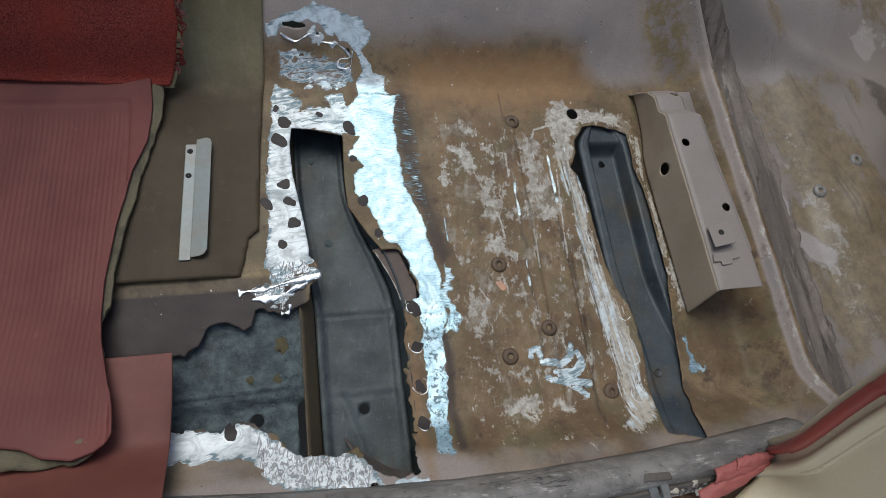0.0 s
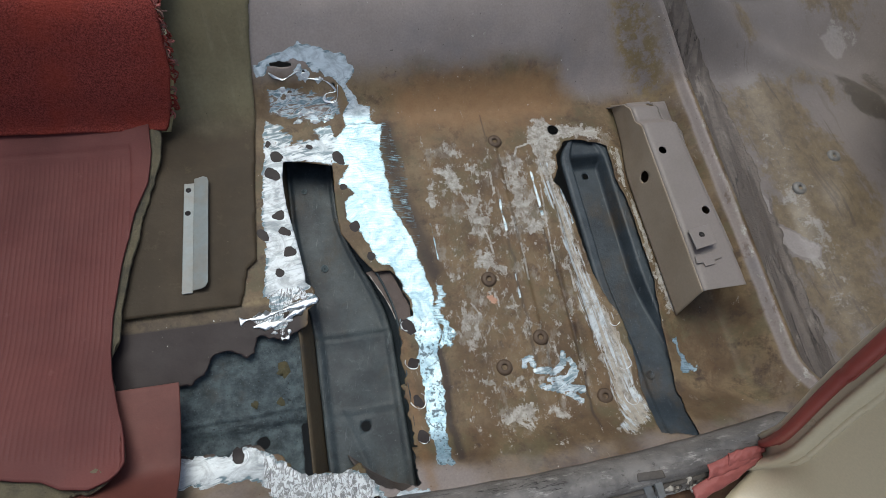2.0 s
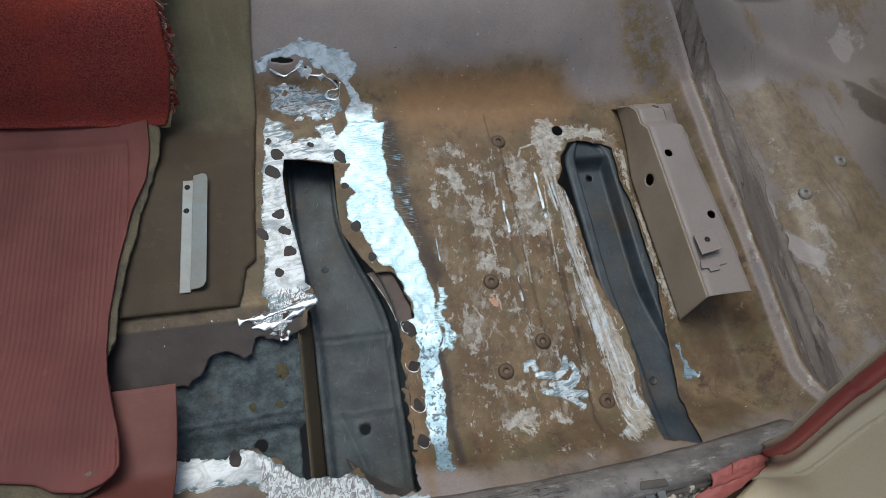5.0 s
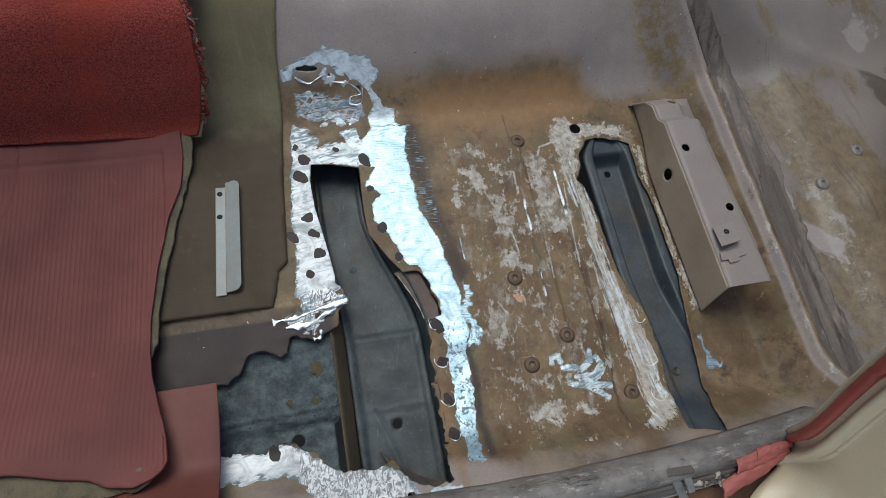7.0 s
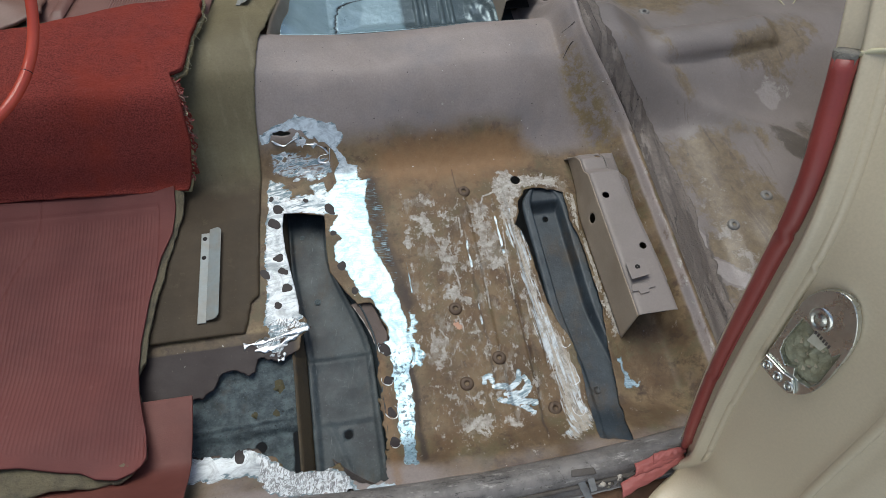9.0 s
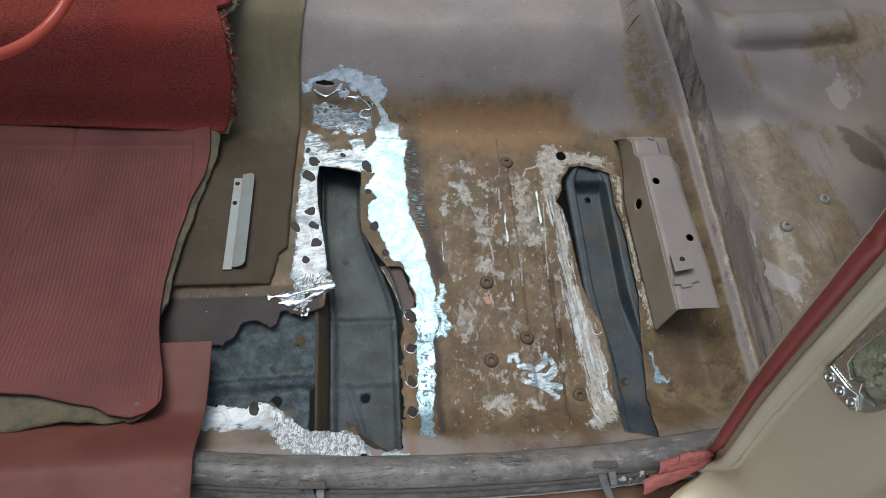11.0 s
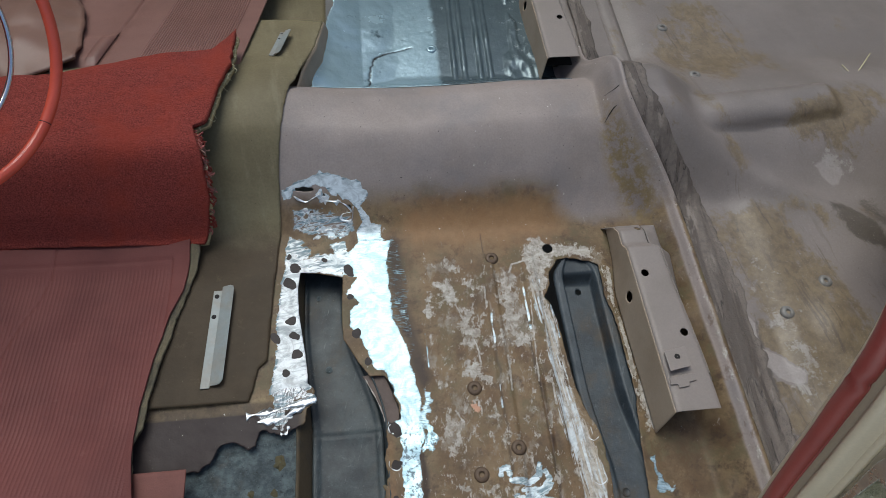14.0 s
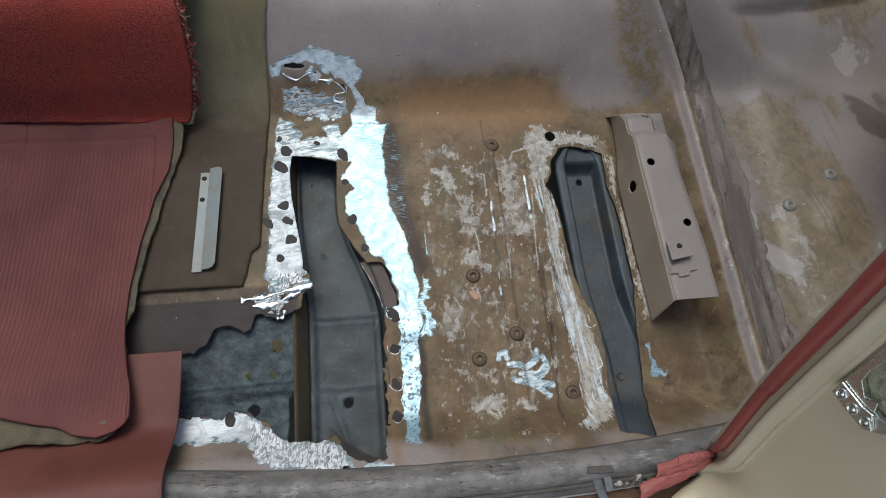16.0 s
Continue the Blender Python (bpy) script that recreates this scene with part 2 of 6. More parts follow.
def coated(name, dark, pale, rust, rough):
    """Smooth dark undercoat on pressed steel: cloudy, scuffed pale on high spots, with brown stains and small chips."""
    s = Shade(name, rough)
    c = s.mix(s.step(s.noise(14, 8, 0.68), 0.34, 0.66), dark, pale)
    c = s.mix(s.math("MULTIPLY", s.step(s.noise(9, 7, 0.7, s.stretch(1, 0.6, 1, 20)), 0.5, 0.68), 0.75), c, rust)
    c = s.mix(s.math("MULTIPLY", s.step(s.noise(75, 10, 0.76), 0.56, 0.68), 0.55), c, (pale[0] * 1.9, pale[1] * 1.8, pale[2] * 1.75))
    c = s.mix(s.math("MULTIPLY", s.step(s.noise(1.0, 5, 0.65, s.stretch(240, 20, 60, 12)), 0.63, 0.7), 0.6), c, (pale[0] * 2.4, pale[1] * 2.2, pale[2] * 2.1))
    c = s.mix(s.step(s.noise(280, 4, 0.7), 0.67, 0.72), c, (0.2, 0.2, 0.185))
    c = s.mix(s.math("MULTIPLY", s.noise(360, 3), 0.5), c, (dark[0] * 0.4, dark[1] * 0.4, dark[2] * 0.4))
    s.put("Base Color", c).put("Specular IOR Level", 0.36).put("Roughness", s.lerp(s.noise(30, 6), rough - 0.14, rough + 0.2))
    return s.bump(s.math("ADD", s.noise(190, 6, 0.7), s.noise(40, 5)), 0.45, 0.0015).m


def sill_paint():
    """Old sill paint: grey-brown, scuffed, with a few long cracks."""
    s = Shade("sill_paint", 0.5)
    c = s.mix(s.step(s.noise(26, 8, 0.7), 0.35, 0.65), (0.105, 0.096, 0.088), (0.195, 0.178, 0.162))
    c = s.mix(s.step(s.noise(1.0, 9, 0.75, s.stretch(30, 90, 90)), 0.55, 0.65), c, (0.3, 0.28, 0.255))
    c = s.mix(s.step(s.noise(75, 9, 0.75), 0.58, 0.66), c, (0.062, 0.052, 0.045))
    line = s.math("ABSOLUTE", s.math("SUBTRACT", s.noise(1.0, 6, 0.6, s.stretch(8, 70, 70, 2)), 0.5))
    crack = s.math("MULTIPLY", s.math("LESS_THAN", line, 0.008), s.step(s.noise(11, 4), 0.48, 0.6))
    c = s.mix(crack, c, (0.025, 0.021, 0.018))
    s.put("Base Color", c).put("Roughness", s.lerp(s.noise(30), 0.32, 0.6))
    return s.bump(s.math("SUBTRACT", s.noise(120, 6, 0.7), s.math("MULTIPLY", crack, 2.0)), 0.6, 0.002).m


def rear_paint():
    """Rear floor: mauve primer with ochre rust stains, bare streaks and dried mud."""
    s = Shade("rear_sheet", 0.5)
    c = s.mix(s.step(s.noise(5, 5), 0.35, 0.65), (0.222, 0.192, 0.176), (0.168, 0.145, 0.132))
    rust = s.mix(s.step(s.noise(50, 9, 0.75), 0.35, 0.65), (0.115, 0.082, 0.042), (0.215, 0.158, 0.085))
    blot = s.math("ADD", s.noise(1.0, 10, 0.7, s.stretch(13, 8, 8, -18)), s.math("MULTIPLY_ADD", s.noise(60, 9, 0.75), 0.3, -0.15))
    c = s.mix(s.math("MULTIPLY", s.step(s.math("ADD", s.attr("rust"), s.math("MULTIPLY_ADD", blot, 2.2, -1.1)), 0.38, 0.62), 0.88), c, rust)
    flake = s.step(s.math("ADD", s.attr("flake"), s.math("MULTIPLY_ADD", s.noise(30, 12, 0.8), 2.2, -1.1)), 0.46, 0.6)
    c = s.mix(s.math("MULTIPLY", flake, 0.8), c, s.mix(s.noise(80, 6), (0.3, 0.27, 0.24), (0.42, 0.4, 0.37)))
    c = s.mix(s.math("MULTIPLY", s.step(s.noise(1.0, 8, 0.75, s.stretch(60, 18, 20, -16)), 0.64, 0.7), 0.7), c, (0.09, 0.074, 0.06))
    c = s.mix(s.math("MULTIPLY", s.step(s.noise(190, 3), 0.7, 0.74), 0.7), c, (0.08, 0.066, 0.055))
    c = s.mix(s.step(s.math("ADD", s.attr("mud"), s.math("MULTIPLY_ADD", s.noise(40, 9, 0.75), 0.9, -0.45)), 0.4, 0.6), c, s.mix(s.noise(90, 6), (0.05, 0.042, 0.036), (0.12, 0.1, 0.08)))
    strand = s.noise(1.0, 6, 0.65, s.stretch(70, 7, 20, -8), 0.6)
    c = s.mix(s.math("MULTIPLY", s.step(strand, 0.56, 0.64), s.math("MULTIPLY", s.step(s.attr("rust"), 0.2, 0.6), 0.6)), c, (0.075, 0.055, 0.04))
    c = s.mix(s.math("MULTIPLY", s.step(s.attr("clean"), 0.4, 0.6), 0.75), c, s.mix(s.noise(60, 6), (0.3, 0.265, 0.25), (0.4, 0.365, 0.345)))
    c = s.mix(s.math("MULTIPLY", s.step(s.noise(420, 3), 0.6, 0.7), 0.5), c, (0.33, 0.3, 0.27))
    c = s.mix(s.math("MULTIPLY", s.noise(300, 3), 0.5), c, (0.09, 0.07, 0.055))
    s.put("Base Color", c).put("Roughness", s.lerp(s.noise(12), 0.32, 0.6))
    return s.bump(s.math("ADD", s.noise(140, 5), s.math("MULTIPLY", flake, 0.5)), 0.35, 0.0015).m


def olive_paint():
    """Olive factory coat over the tunnel, dark brown on the flat."""
    s = Shade("olive_sheet", 0.5)
    olive = s.mix(s.step(s.noise(7, 6), 0.36, 0.66), (0.215, 0.186, 0.112), (0.165, 0.14, 0.084))
    olive = s.mix(s.math("MULTIPLY", s.step(s.noise(1.0, 6, 0.65, s.stretch(36, 6, 8, -10)), 0.52, 0.68), 0.5), olive, (0.26, 0.228, 0.15))
    brown = s.mix(s.step(s.noise(9, 7, 0.65), 0.36, 0.66), (0.05, 0.036, 0.023), (0.07, 0.05, 0.031))
    brown = s.mix(s.math("MULTIPLY", s.step(s.noise(44, 9, 0.74), 0.58, 0.68), 0.5), brown, (0.1, 0.076, 0.046))
    c = s.mix(s.step(s.math("ADD", s.attr("trodden"), s.math("MULTIPLY_ADD", s.noise(16, 7, 0.7), 0.6, -0.3)), 0.2, 0.8), olive, brown)
    c = s.mix(s.math("MULTIPLY", s.step(s.noise(120, 8, 0.75), 0.64, 0.7), 0.6), c, (0.2, 0.165, 0.11))
    c = s.mix(s.step(s.noise(210, 3), 0.72, 0.76), c, (0.03, 0.024, 0.018))
    c = s.mix(s.math("MULTIPLY", s.noise(240, 3), 0.45), c, (0.045, 0.036, 0.02))
    s.put("Base Color", c).put("Specular IOR Level", 0.14).put("Roughness", s.lerp(s.noise(22, 5), 0.4, 0.65))
    return s.bump(s.math("ADD", s.noise(220, 5), s.math("MULTIPLY", s.noise(30, 5), 0.8)), 0.25, 0.0018).m


FLOOR = floor_paint()
OLIVE = olive_paint()
REAR = rear_paint()
DARK = undercoat()
RAIL = coated("blue_grey_rail", (0.026, 0.036, 0.044), (0.06, 0.076, 0.086), (0.085, 0.062, 0.038), 0.42)
GUSSET = worn("grey_brown_gusset", (0.095, 0.08, 0.074), (0.06, 0.046, 0.038), (0.16, 0.135, 0.115), 0.6, big=30, bump=0.4)
CHANNEL = coated("dark_channel", (0.021, 0.029, 0.033), (0.066, 0.084, 0.088), (0.06, 0.043, 0.026), 0.45)
TORN = worn("torn_rusty_sheet", (0.105, 0.072, 0.058), (0.075, 0.048, 0.038), (0.17, 0.125, 0.1), 0.6, big=30, bump=0.4)
WALLRUST = worn("rusty_wall", (0.085, 0.062, 0.034), (0.045, 0.038, 0.03), (0.14, 0.095, 0.045), 0.7, big=16, bump=0.5)
RISER = worn("mauve_primer", (0.235, 0.2, 0.178), (0.2, 0.17, 0.145), (0.36, 0.33, 0.29), 0.5, big=6, fine=300, bump=0.12, spots=0.12)
RISER_TAN = worn("tan_primer", (0.33, 0.265, 0.195), (0.25, 0.19, 0.13), (0.4, 0.36, 0.3), 0.5, big=8, fine=260, bump=0.15, spots=0.12)
BEIGE = worn("beige_enamel", (0.6, 0.51, 0.355), (0.55, 0.465, 0.32), (0.63, 0.55, 0.41), 0.3, big=4, fine=400, bump=0.03, spots=0.08)
SILL = sill_paint()
SEALER = worn("seam_sealer", (0.1, 0.086, 0.074), (0.06, 0.047, 0.035), (0.2, 0.17, 0.14), 0.7, big=22, fine=180, bump=0.7, spots=0.3)
BRACKET = worn("grey_bracket", (0.24, 0.275, 0.27), (0.24, 0.23, 0.2), (0.2, 0.11, 0.05), 0.4, big=25, bump=0.1, spots=0.4)
GROMMET = worn("brown_boss", (0.1, 0.062, 0.035), (0.075, 0.045, 0.025), (0.18, 0.13, 0.09), 0.6, big=60, fine=500)
GREY_PLUG = worn("grey_plug", (0.2, 0.19, 0.17), (0.12, 0.11, 0.1), (0.34, 0.32, 0.3), 0.4, big=60, fine=500)
# Also colours the added pieces that paint the dark of holes.
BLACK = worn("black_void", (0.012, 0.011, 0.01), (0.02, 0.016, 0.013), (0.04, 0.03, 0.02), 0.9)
CONCRETE = worn("concrete", (0.14, 0.135, 0.125), (0.1, 0.096, 0.09), (0.38, 0.37, 0.35), 0.8, big=2)
VINYL = worn("red_vinyl", (0.168, 0.052, 0.045), (0.122, 0.036, 0.032), (0.25, 0.115, 0.1), 0.6, big=6, fine=420, bump=0.2, spots=0.4, gloss=0.25)
VINYL_FLAP = worn("red_vinyl_faded", (0.168, 0.058, 0.045), (0.115, 0.036, 0.028), (0.3, 0.16, 0.13), 0.55, big=8, fine=420, bump=0.15, spots=0.3, gloss=0.3)
FOLD = worn("tan_mauve_vinyl", (0.2, 0.108, 0.08), (0.155, 0.08, 0.06), (0.34, 0.23, 0.19), 0.45, big=5, fine=420, bump=0.2, spots=0.15)
VINYL_FAR = worn("mauve_red_vinyl", (0.2, 0.098, 0.08), (0.165, 0.078, 0.062), (0.3, 0.18, 0.16), 0.45, big=6, fine=420, bump=0.12, spots=0.15)
BACKING = worn("mat_backing", (0.15, 0.126, 0.076), (0.065, 0.057, 0.042), (0.34, 0.3, 0.17), 0.85, big=30, fine=260, bump=1.0, spots=0.8)
UNDERLAY = worn("yellowed_felt", (0.38, 0.31, 0.16), (0.22, 0.18, 0.095), (0.5, 0.44, 0.28), 0.85, big=40, fine=300, bump=0.9, spots=0.6)
RUBBER_RED = worn("red_windlace", (0.3, 0.055, 0.043), (0.25, 0.042, 0.034), (0.34, 0.1, 0.08), 0.4, big=12, fine=500, bump=0.12, spots=0.2)
PINK = worn("faded_red_vinyl", (0.36, 0.1, 0.085), (0.29, 0.075, 0.062), (0.46, 0.22, 0.18), 0.55, big=22, fine=400, bump=0.15)
WHEEL = worn("red_wheel_plastic", (0.66, 0.105, 0.06), (0.58, 0.085, 0.05), (0.6, 0.14, 0.09), 0.2, big=8, fine=500, bump=0.02, spots=0.1, gloss=0.15)
WHEEL.node_tree.nodes["Principled BSDF"].inputs["Coat Weight"].default_value = 0.7
STEEL = worn("plated_steel", (0.76, 0.78, 0.74), (0.58, 0.6, 0.55), (0.88, 0.9, 0.87), 0.27, 1.0, big=20, fine=300, bump=0.08, spots=0.2)
CHROME = worn("chrome", (0.8, 0.8, 0.8), (0.7, 0.7, 0.7), (0.9, 0.9, 0.9), 0.14, 1.0, big=10, fine=300, bump=0.02, spots=0.1)
BRIGHT = worn("ground_steel", (0.78, 0.83, 0.85), (0.6, 0.63, 0.64), (0.85, 0.88, 0.9), 0.4, 1.0, big=60, fine=300, bump=0.3, spots=0.3)
LUMP = worn("melted_steel", (0.62, 0.65, 0.66), (0.3, 0.31, 0.31), (0.85, 0.88, 0.9), 0.4, 0.35, big=70, fine=300, bump=0.4, spots=0.8)
GREASE = worn("old_grease", (0.36, 0.35, 0.23), (0.25, 0.23, 0.13), (0.55, 0.54, 0.43), 0.5, big=60, fine=300, bump=0.9)
SCAB = worn("rust_scab", (0.085, 0.07, 0.03), (0.06, 0.055, 0.03), (0.13, 0.11, 0.05), 0.8, big=90, fine=300, bump=1.0)
IVORY = worn("ivory_block", (0.6, 0.57, 0.45), (0.5, 0.46, 0.34), (0.7, 0.68, 0.6), 0.45, big=40)
STRAW = worn("straw", (0.5, 0.46, 0.3), (0.4, 0.35, 0.2), (0.6, 0.57, 0.45), 0.6)
FOAM = worn("crumbled_foam", (0.25, 0.23, 0.19), (0.12, 0.11, 0.09), (0.42, 0.4, 0.35), 0.9, big=90, fine=400, bump=1.0)
WHITE_EDGE = worn("sealant_bead", (0.5, 0.47, 0.42), (0.36, 0.3, 0.23), (0.62, 0.6, 0.56), 0.6, big=60)
BOARD = worn("rusty_step", (0.17, 0.085, 0.04), (0.11, 0.05, 0.025), (0.27, 0.18, 0.1), 0.65, big=26, fine=260, bump=0.5)
CLIP = worn("dull_clip", (0.16, 0.165, 0.165), (0.09, 0.085, 0.08), (0.3, 0.3, 0.29), 0.4, big=50)


def carpet_fibre():
    s = Shade("red_carpet", 0.95)
    c = s.mix(s.step(s.noise(480, 3, 0.7), 0.3, 0.7), (0.09, 0.017, 0.014), (0.28, 0.062, 0.05))
    c = s.mix(s.math("MULTIPLY", s.step(s.noise(12, 5), 0.4, 0.7), 0.6), c, (0.25, 0.04, 0.024))
    c = s.mix(s.step(s.noise(1.0, 4, 0.7, s.stretch(130, 420, 200, 8)), 0.62, 0.72), c, (0.11, 0.015, 0.011))
    c = s.mix(s.step(s.noise(800, 1), 0.78, 0.82), c, (0.46, 0.24, 0.19))
    s.put("Base Color", c).put("Specular IOR Level", 0.08).put("Sheen Weight", 0.08).put("Sheen Tint", (0.9, 0.35, 0.25))
    return s.bump(s.math("ADD", s.noise(420, 4), s.math("MULTIPLY", s.noise(1.0, 4, 0.6, s.stretch(130, 420, 200, 8)), 1.2)), 0.6, 0.003).m


def blue_paint():
    """Fresh blue-grey coat on a patched sheet, darker on the ribbed side, with a dark split and smeared repairs."""
    s = Shade("blue_grey_enamel", 0.3)
    c = s.mix(s.noise(9, 5), (0.2, 0.31, 0.36), (0.33, 0.45, 0.5))
    c = s.mix(s.step(s.noise(26, 8, 0.7), 0.58, 0.75), c, (0.075, 0.12, 0.145))
    c = s.mix(s.step(s.math("ADD", s.attr("older"), s.math("MULTIPLY_ADD", s.noise(20, 7, 0.7), 0.6, -0.3)), 0.3, 0.7), c, s.mix(s.noise(40, 6), (0.06, 0.09, 0.105), (0.115, 0.155, 0.17)))
    c = s.mix(s.math("MULTIPLY", s.step(s.noise(90, 9, 0.75), 0.56, 0.66), s.attr("smear")), c, (0.5, 0.56, 0.56))
    c = s.mix(s.attr("crack"), c, (0.015, 0.014, 0.013))
    s.put("Base Color", c).put("Roughness", s.lerp(s.noise(25), 0.14, 0.34)).put("Metallic", 0.4)
    return s.bump(s.noise(45, 6), 0.3, 0.004).m


def cracked_sealer():
    """Old brown sealer, split into strands along the joint."""
    s = Shade("seam_strands", 0.7)
    strand = s.noise(1.0, 5, 0.5, s.stretch(60, 4, 20, 3), 0.5)
    c = s.mix(s.step(strand, 0.4, 0.62), (0.15, 0.123, 0.104), (0.082, 0.065, 0.054))
    crack = s.math("LESS_THAN", s.math("ABSOLUTE", s.math("SUBTRACT", strand, 0.53)), 0.012)
    c = s.mix(s.math("MULTIPLY", crack, s.step(s.noise(14, 5), 0.4, 0.6)), c, (0.03, 0.024, 0.02))
    c = s.mix(s.math("MULTIPLY", s.step(s.noise(90, 9, 0.75), 0.45, 0.62), 0.6), c, (0.09, 0.074, 0.062))
    c = s.mix(s.step(s.noise(1.0, 8, 0.7, s.stretch(32, 12, 20, 3)), 0.54, 0.66), c, (0.215, 0.182, 0.155))
    s.put("Base Color", c)
    return s.bump(s.math("SUBTRACT", s.noise(160, 5), s.math("MULTIPLY", crack, 1.5)), 0.9, 0.003).m


SEAM = cracked_sealer()
CARPET, BLUE = carpet_fibre(), blue_paint()

# ---- shape tools ----
RNG = np.random.default_rng(4)
LATTICE = RNG.random((64, 64))


def grain(x, y, cell):
    """Smooth value noise in 0..1 at the given cell size."""
    u, v = np.asarray(x) / cell + 500.0, np.asarray(y) / cell + 500.0
    i, j = np.floor(u).astype(int), np.floor(v).astype(int)
    f, g = u - i, v - j
    f, g = f * f * (3 - 2 * f), g * g * (3 - 2 * g)
    a, b = LATTICE[i % 64, j % 64], LATTICE[(i + 1) % 64, j % 64]
    c, d = LATTICE[i % 64, (j + 1) % 64], LATTICE[(i + 1) % 64, (j + 1) % 64]
    return (a * (1 - f) + b * f) * (1 - g) + (c * (1 - f) + d * f) * g


def fbm(x, y, cell):
    return (grain(x, y, cell) + 0.5 * grain(y + 3.1, x, cell / 2) + 0.25 * grain(x + 7.7, y, cell / 4)) / 1.75


def ease(a, b, v):
    s = np.clip((np.asarray(v, float) - a) / (b - a), 0, 1)
    return s * s * (3 - 2 * s)


def sdf(poly, x, y):
    """Signed distance to a polygon, negative inside."""
    p = np.array(poly, float)
    q = np.roll(p, -1, 0)
    d2, inside = np.full(np.shape(x), 1e9), np.zeros(np.shape(x), bool)
    for (ax, ay), (bx, by) in zip(p, q):
        ex, ey, wx, wy = bx - ax, by - ay, x - ax, y - ay
        k = np.clip((wx * ex + wy * ey) / (ex * ex + ey * ey + 1e-12), 0, 1)
        d2 = np.minimum(d2, (wx - ex * k) ** 2 + (wy - ey * k) ** 2)
        if abs(ey) > 1e-12:
            inside ^= ((ay > y) != (by > y)) & (x < ex * (y - ay) / ey + ax)
    return np.where(inside, -1, 1) * np.sqrt(d2)


def field(poly, x, y, soft=0.02):
    """1 well inside a polygon, 0.5 on its edge, 0 well outside."""
    return np.clip(0.5 - sdf(poly, x, y) / (2 * soft), 0, 1)


def mesh_of(name, verts, faces, material, smooth=True):
    me = bpy.data.meshes.new(name)
    me.from_pydata([tuple(map(float, v)) for v in verts], [], [tuple(map(int, f)) for f in faces])
    me.materials.append(material)
    if smooth:
        me.polygons.foreach_set("use_smooth", [True] * len(me.polygons))
    me.update()
    return me


def thing(name, label, category, at=(0, 0, 0), group="", kind=""):
    ob = new(name)
    ob.empty_display_size = 0.02
    ob.location = at
    return tagged(ob, label, category, group, kind)


def under(ob, parent):
    """Make ob a part of parent; its mesh is in world places."""
    ob.parent = parent
    ob.matrix_parent_inverse = Matrix.Translation(parent.location).inverted()
    return ob


def piece(name, verts, faces, material, parent=None, label="", smooth=True):
    ob = new(name, mesh_of(name, verts, faces, material, smooth))
    if parent:
        under(ob, parent)
    if label:
        ob["label"] = label
    return ob


def part(name, bm, material, parent=None, label="", smooth=False):
    me = bpy.data.meshes.new(name)
    bmesh.ops.recalc_face_normals(bm, faces=bm.faces)
    bm.to_mesh(me)
    bm.free()
    me.materials.append(material)
    if smooth:
        me.polygons.foreach_set("use_smooth", [True] * len(me.polygons))
    ob = new(name, me)
    if parent:
        under(ob, parent)
    if label:
        ob["label"] = label
    return ob


def thick(ob, depth, offset=-1.0):
    s = ob.modifiers.new("thickness", "SOLIDIFY")
    s.thickness, s.offset = depth, offset
    return ob


def sheet(name, x0, x1, y0, y1, step, height, material, holes=None, marks=None, edge=None, depth=0.0015):
    """A pressed sheet as a fine grid: height(x, y), holes(x, y) < 0 where it is cut away, marks(x, y) gives named wear fields."""
    nx, ny = int(round((x1 - x0) / step)) + 1, int(round((y1 - y0) / step)) + 1
    X, Y = np.meshgrid(np.linspace(x0, x1, nx), np.linspace(y0, y1, ny))
    X, Y = X.ravel(), Y.ravel()
    if edge:
        X, Y = edge(X, Y)
    idx = np.arange(nx * ny).reshape(ny, nx)
    quads = np.stack([idx[:-1, :-1], idx[:-1, 1:], idx[1:, 1:], idx[1:, :-1]], -1).reshape(-1, 4)
    if holes:
        d = holes(X, Y)
        quads = quads[d[quads].mean(1) > 0]
        used = np.zeros(len(X), int)
        np.add.at(used, quads.ravel(), 1)
        rim = (used > 0) & (used < 4) & (np.abs(d) < 1.6 * step)
        e = step * 0.4
        gx, gy = (holes(X + e, Y) - holes(X - e, Y)) / (2 * e), (holes(X, Y + e) - holes(X, Y - e)) / (2 * e)
        n2 = gx * gx + gy * gy + 0.2
        X, Y = np.where(rim, X - d * gx / n2, X), np.where(rim, Y - d * gy / n2, Y)
    keep = np.unique(quads)
    back = np.full(nx * ny, -1)
    back[keep] = np.arange(len(keep))
    X, Y, quads = X[keep], Y[keep], back[quads]
    Z = height(X, Y)
    me = bpy.data.meshes.new(name)
    me.vertices.add(len(X))
    me.vertices.foreach_set("co", np.stack([X, Y, Z], 1).ravel())
    me.loops.add(quads.size)
    me.loops.foreach_set("vertex_index", quads.ravel())
    me.polygons.add(len(quads))
    me.polygons.foreach_set("loop_start", np.arange(0, quads.size, 4))
    me.polygons.foreach_set("use_smooth", np.ones(len(quads), bool))
    me.update(calc_edges=True)
    me.validate()
    for key, values in (marks(X, Y) if marks else {}).items():
        me.attributes.new(key, "FLOAT", "POINT").data.foreach_set("value", np.asarray(values, np.float32))
    me.materials.append(material)
    ob = new(name, me)
    if depth:
        thick(ob, depth)
    return ob


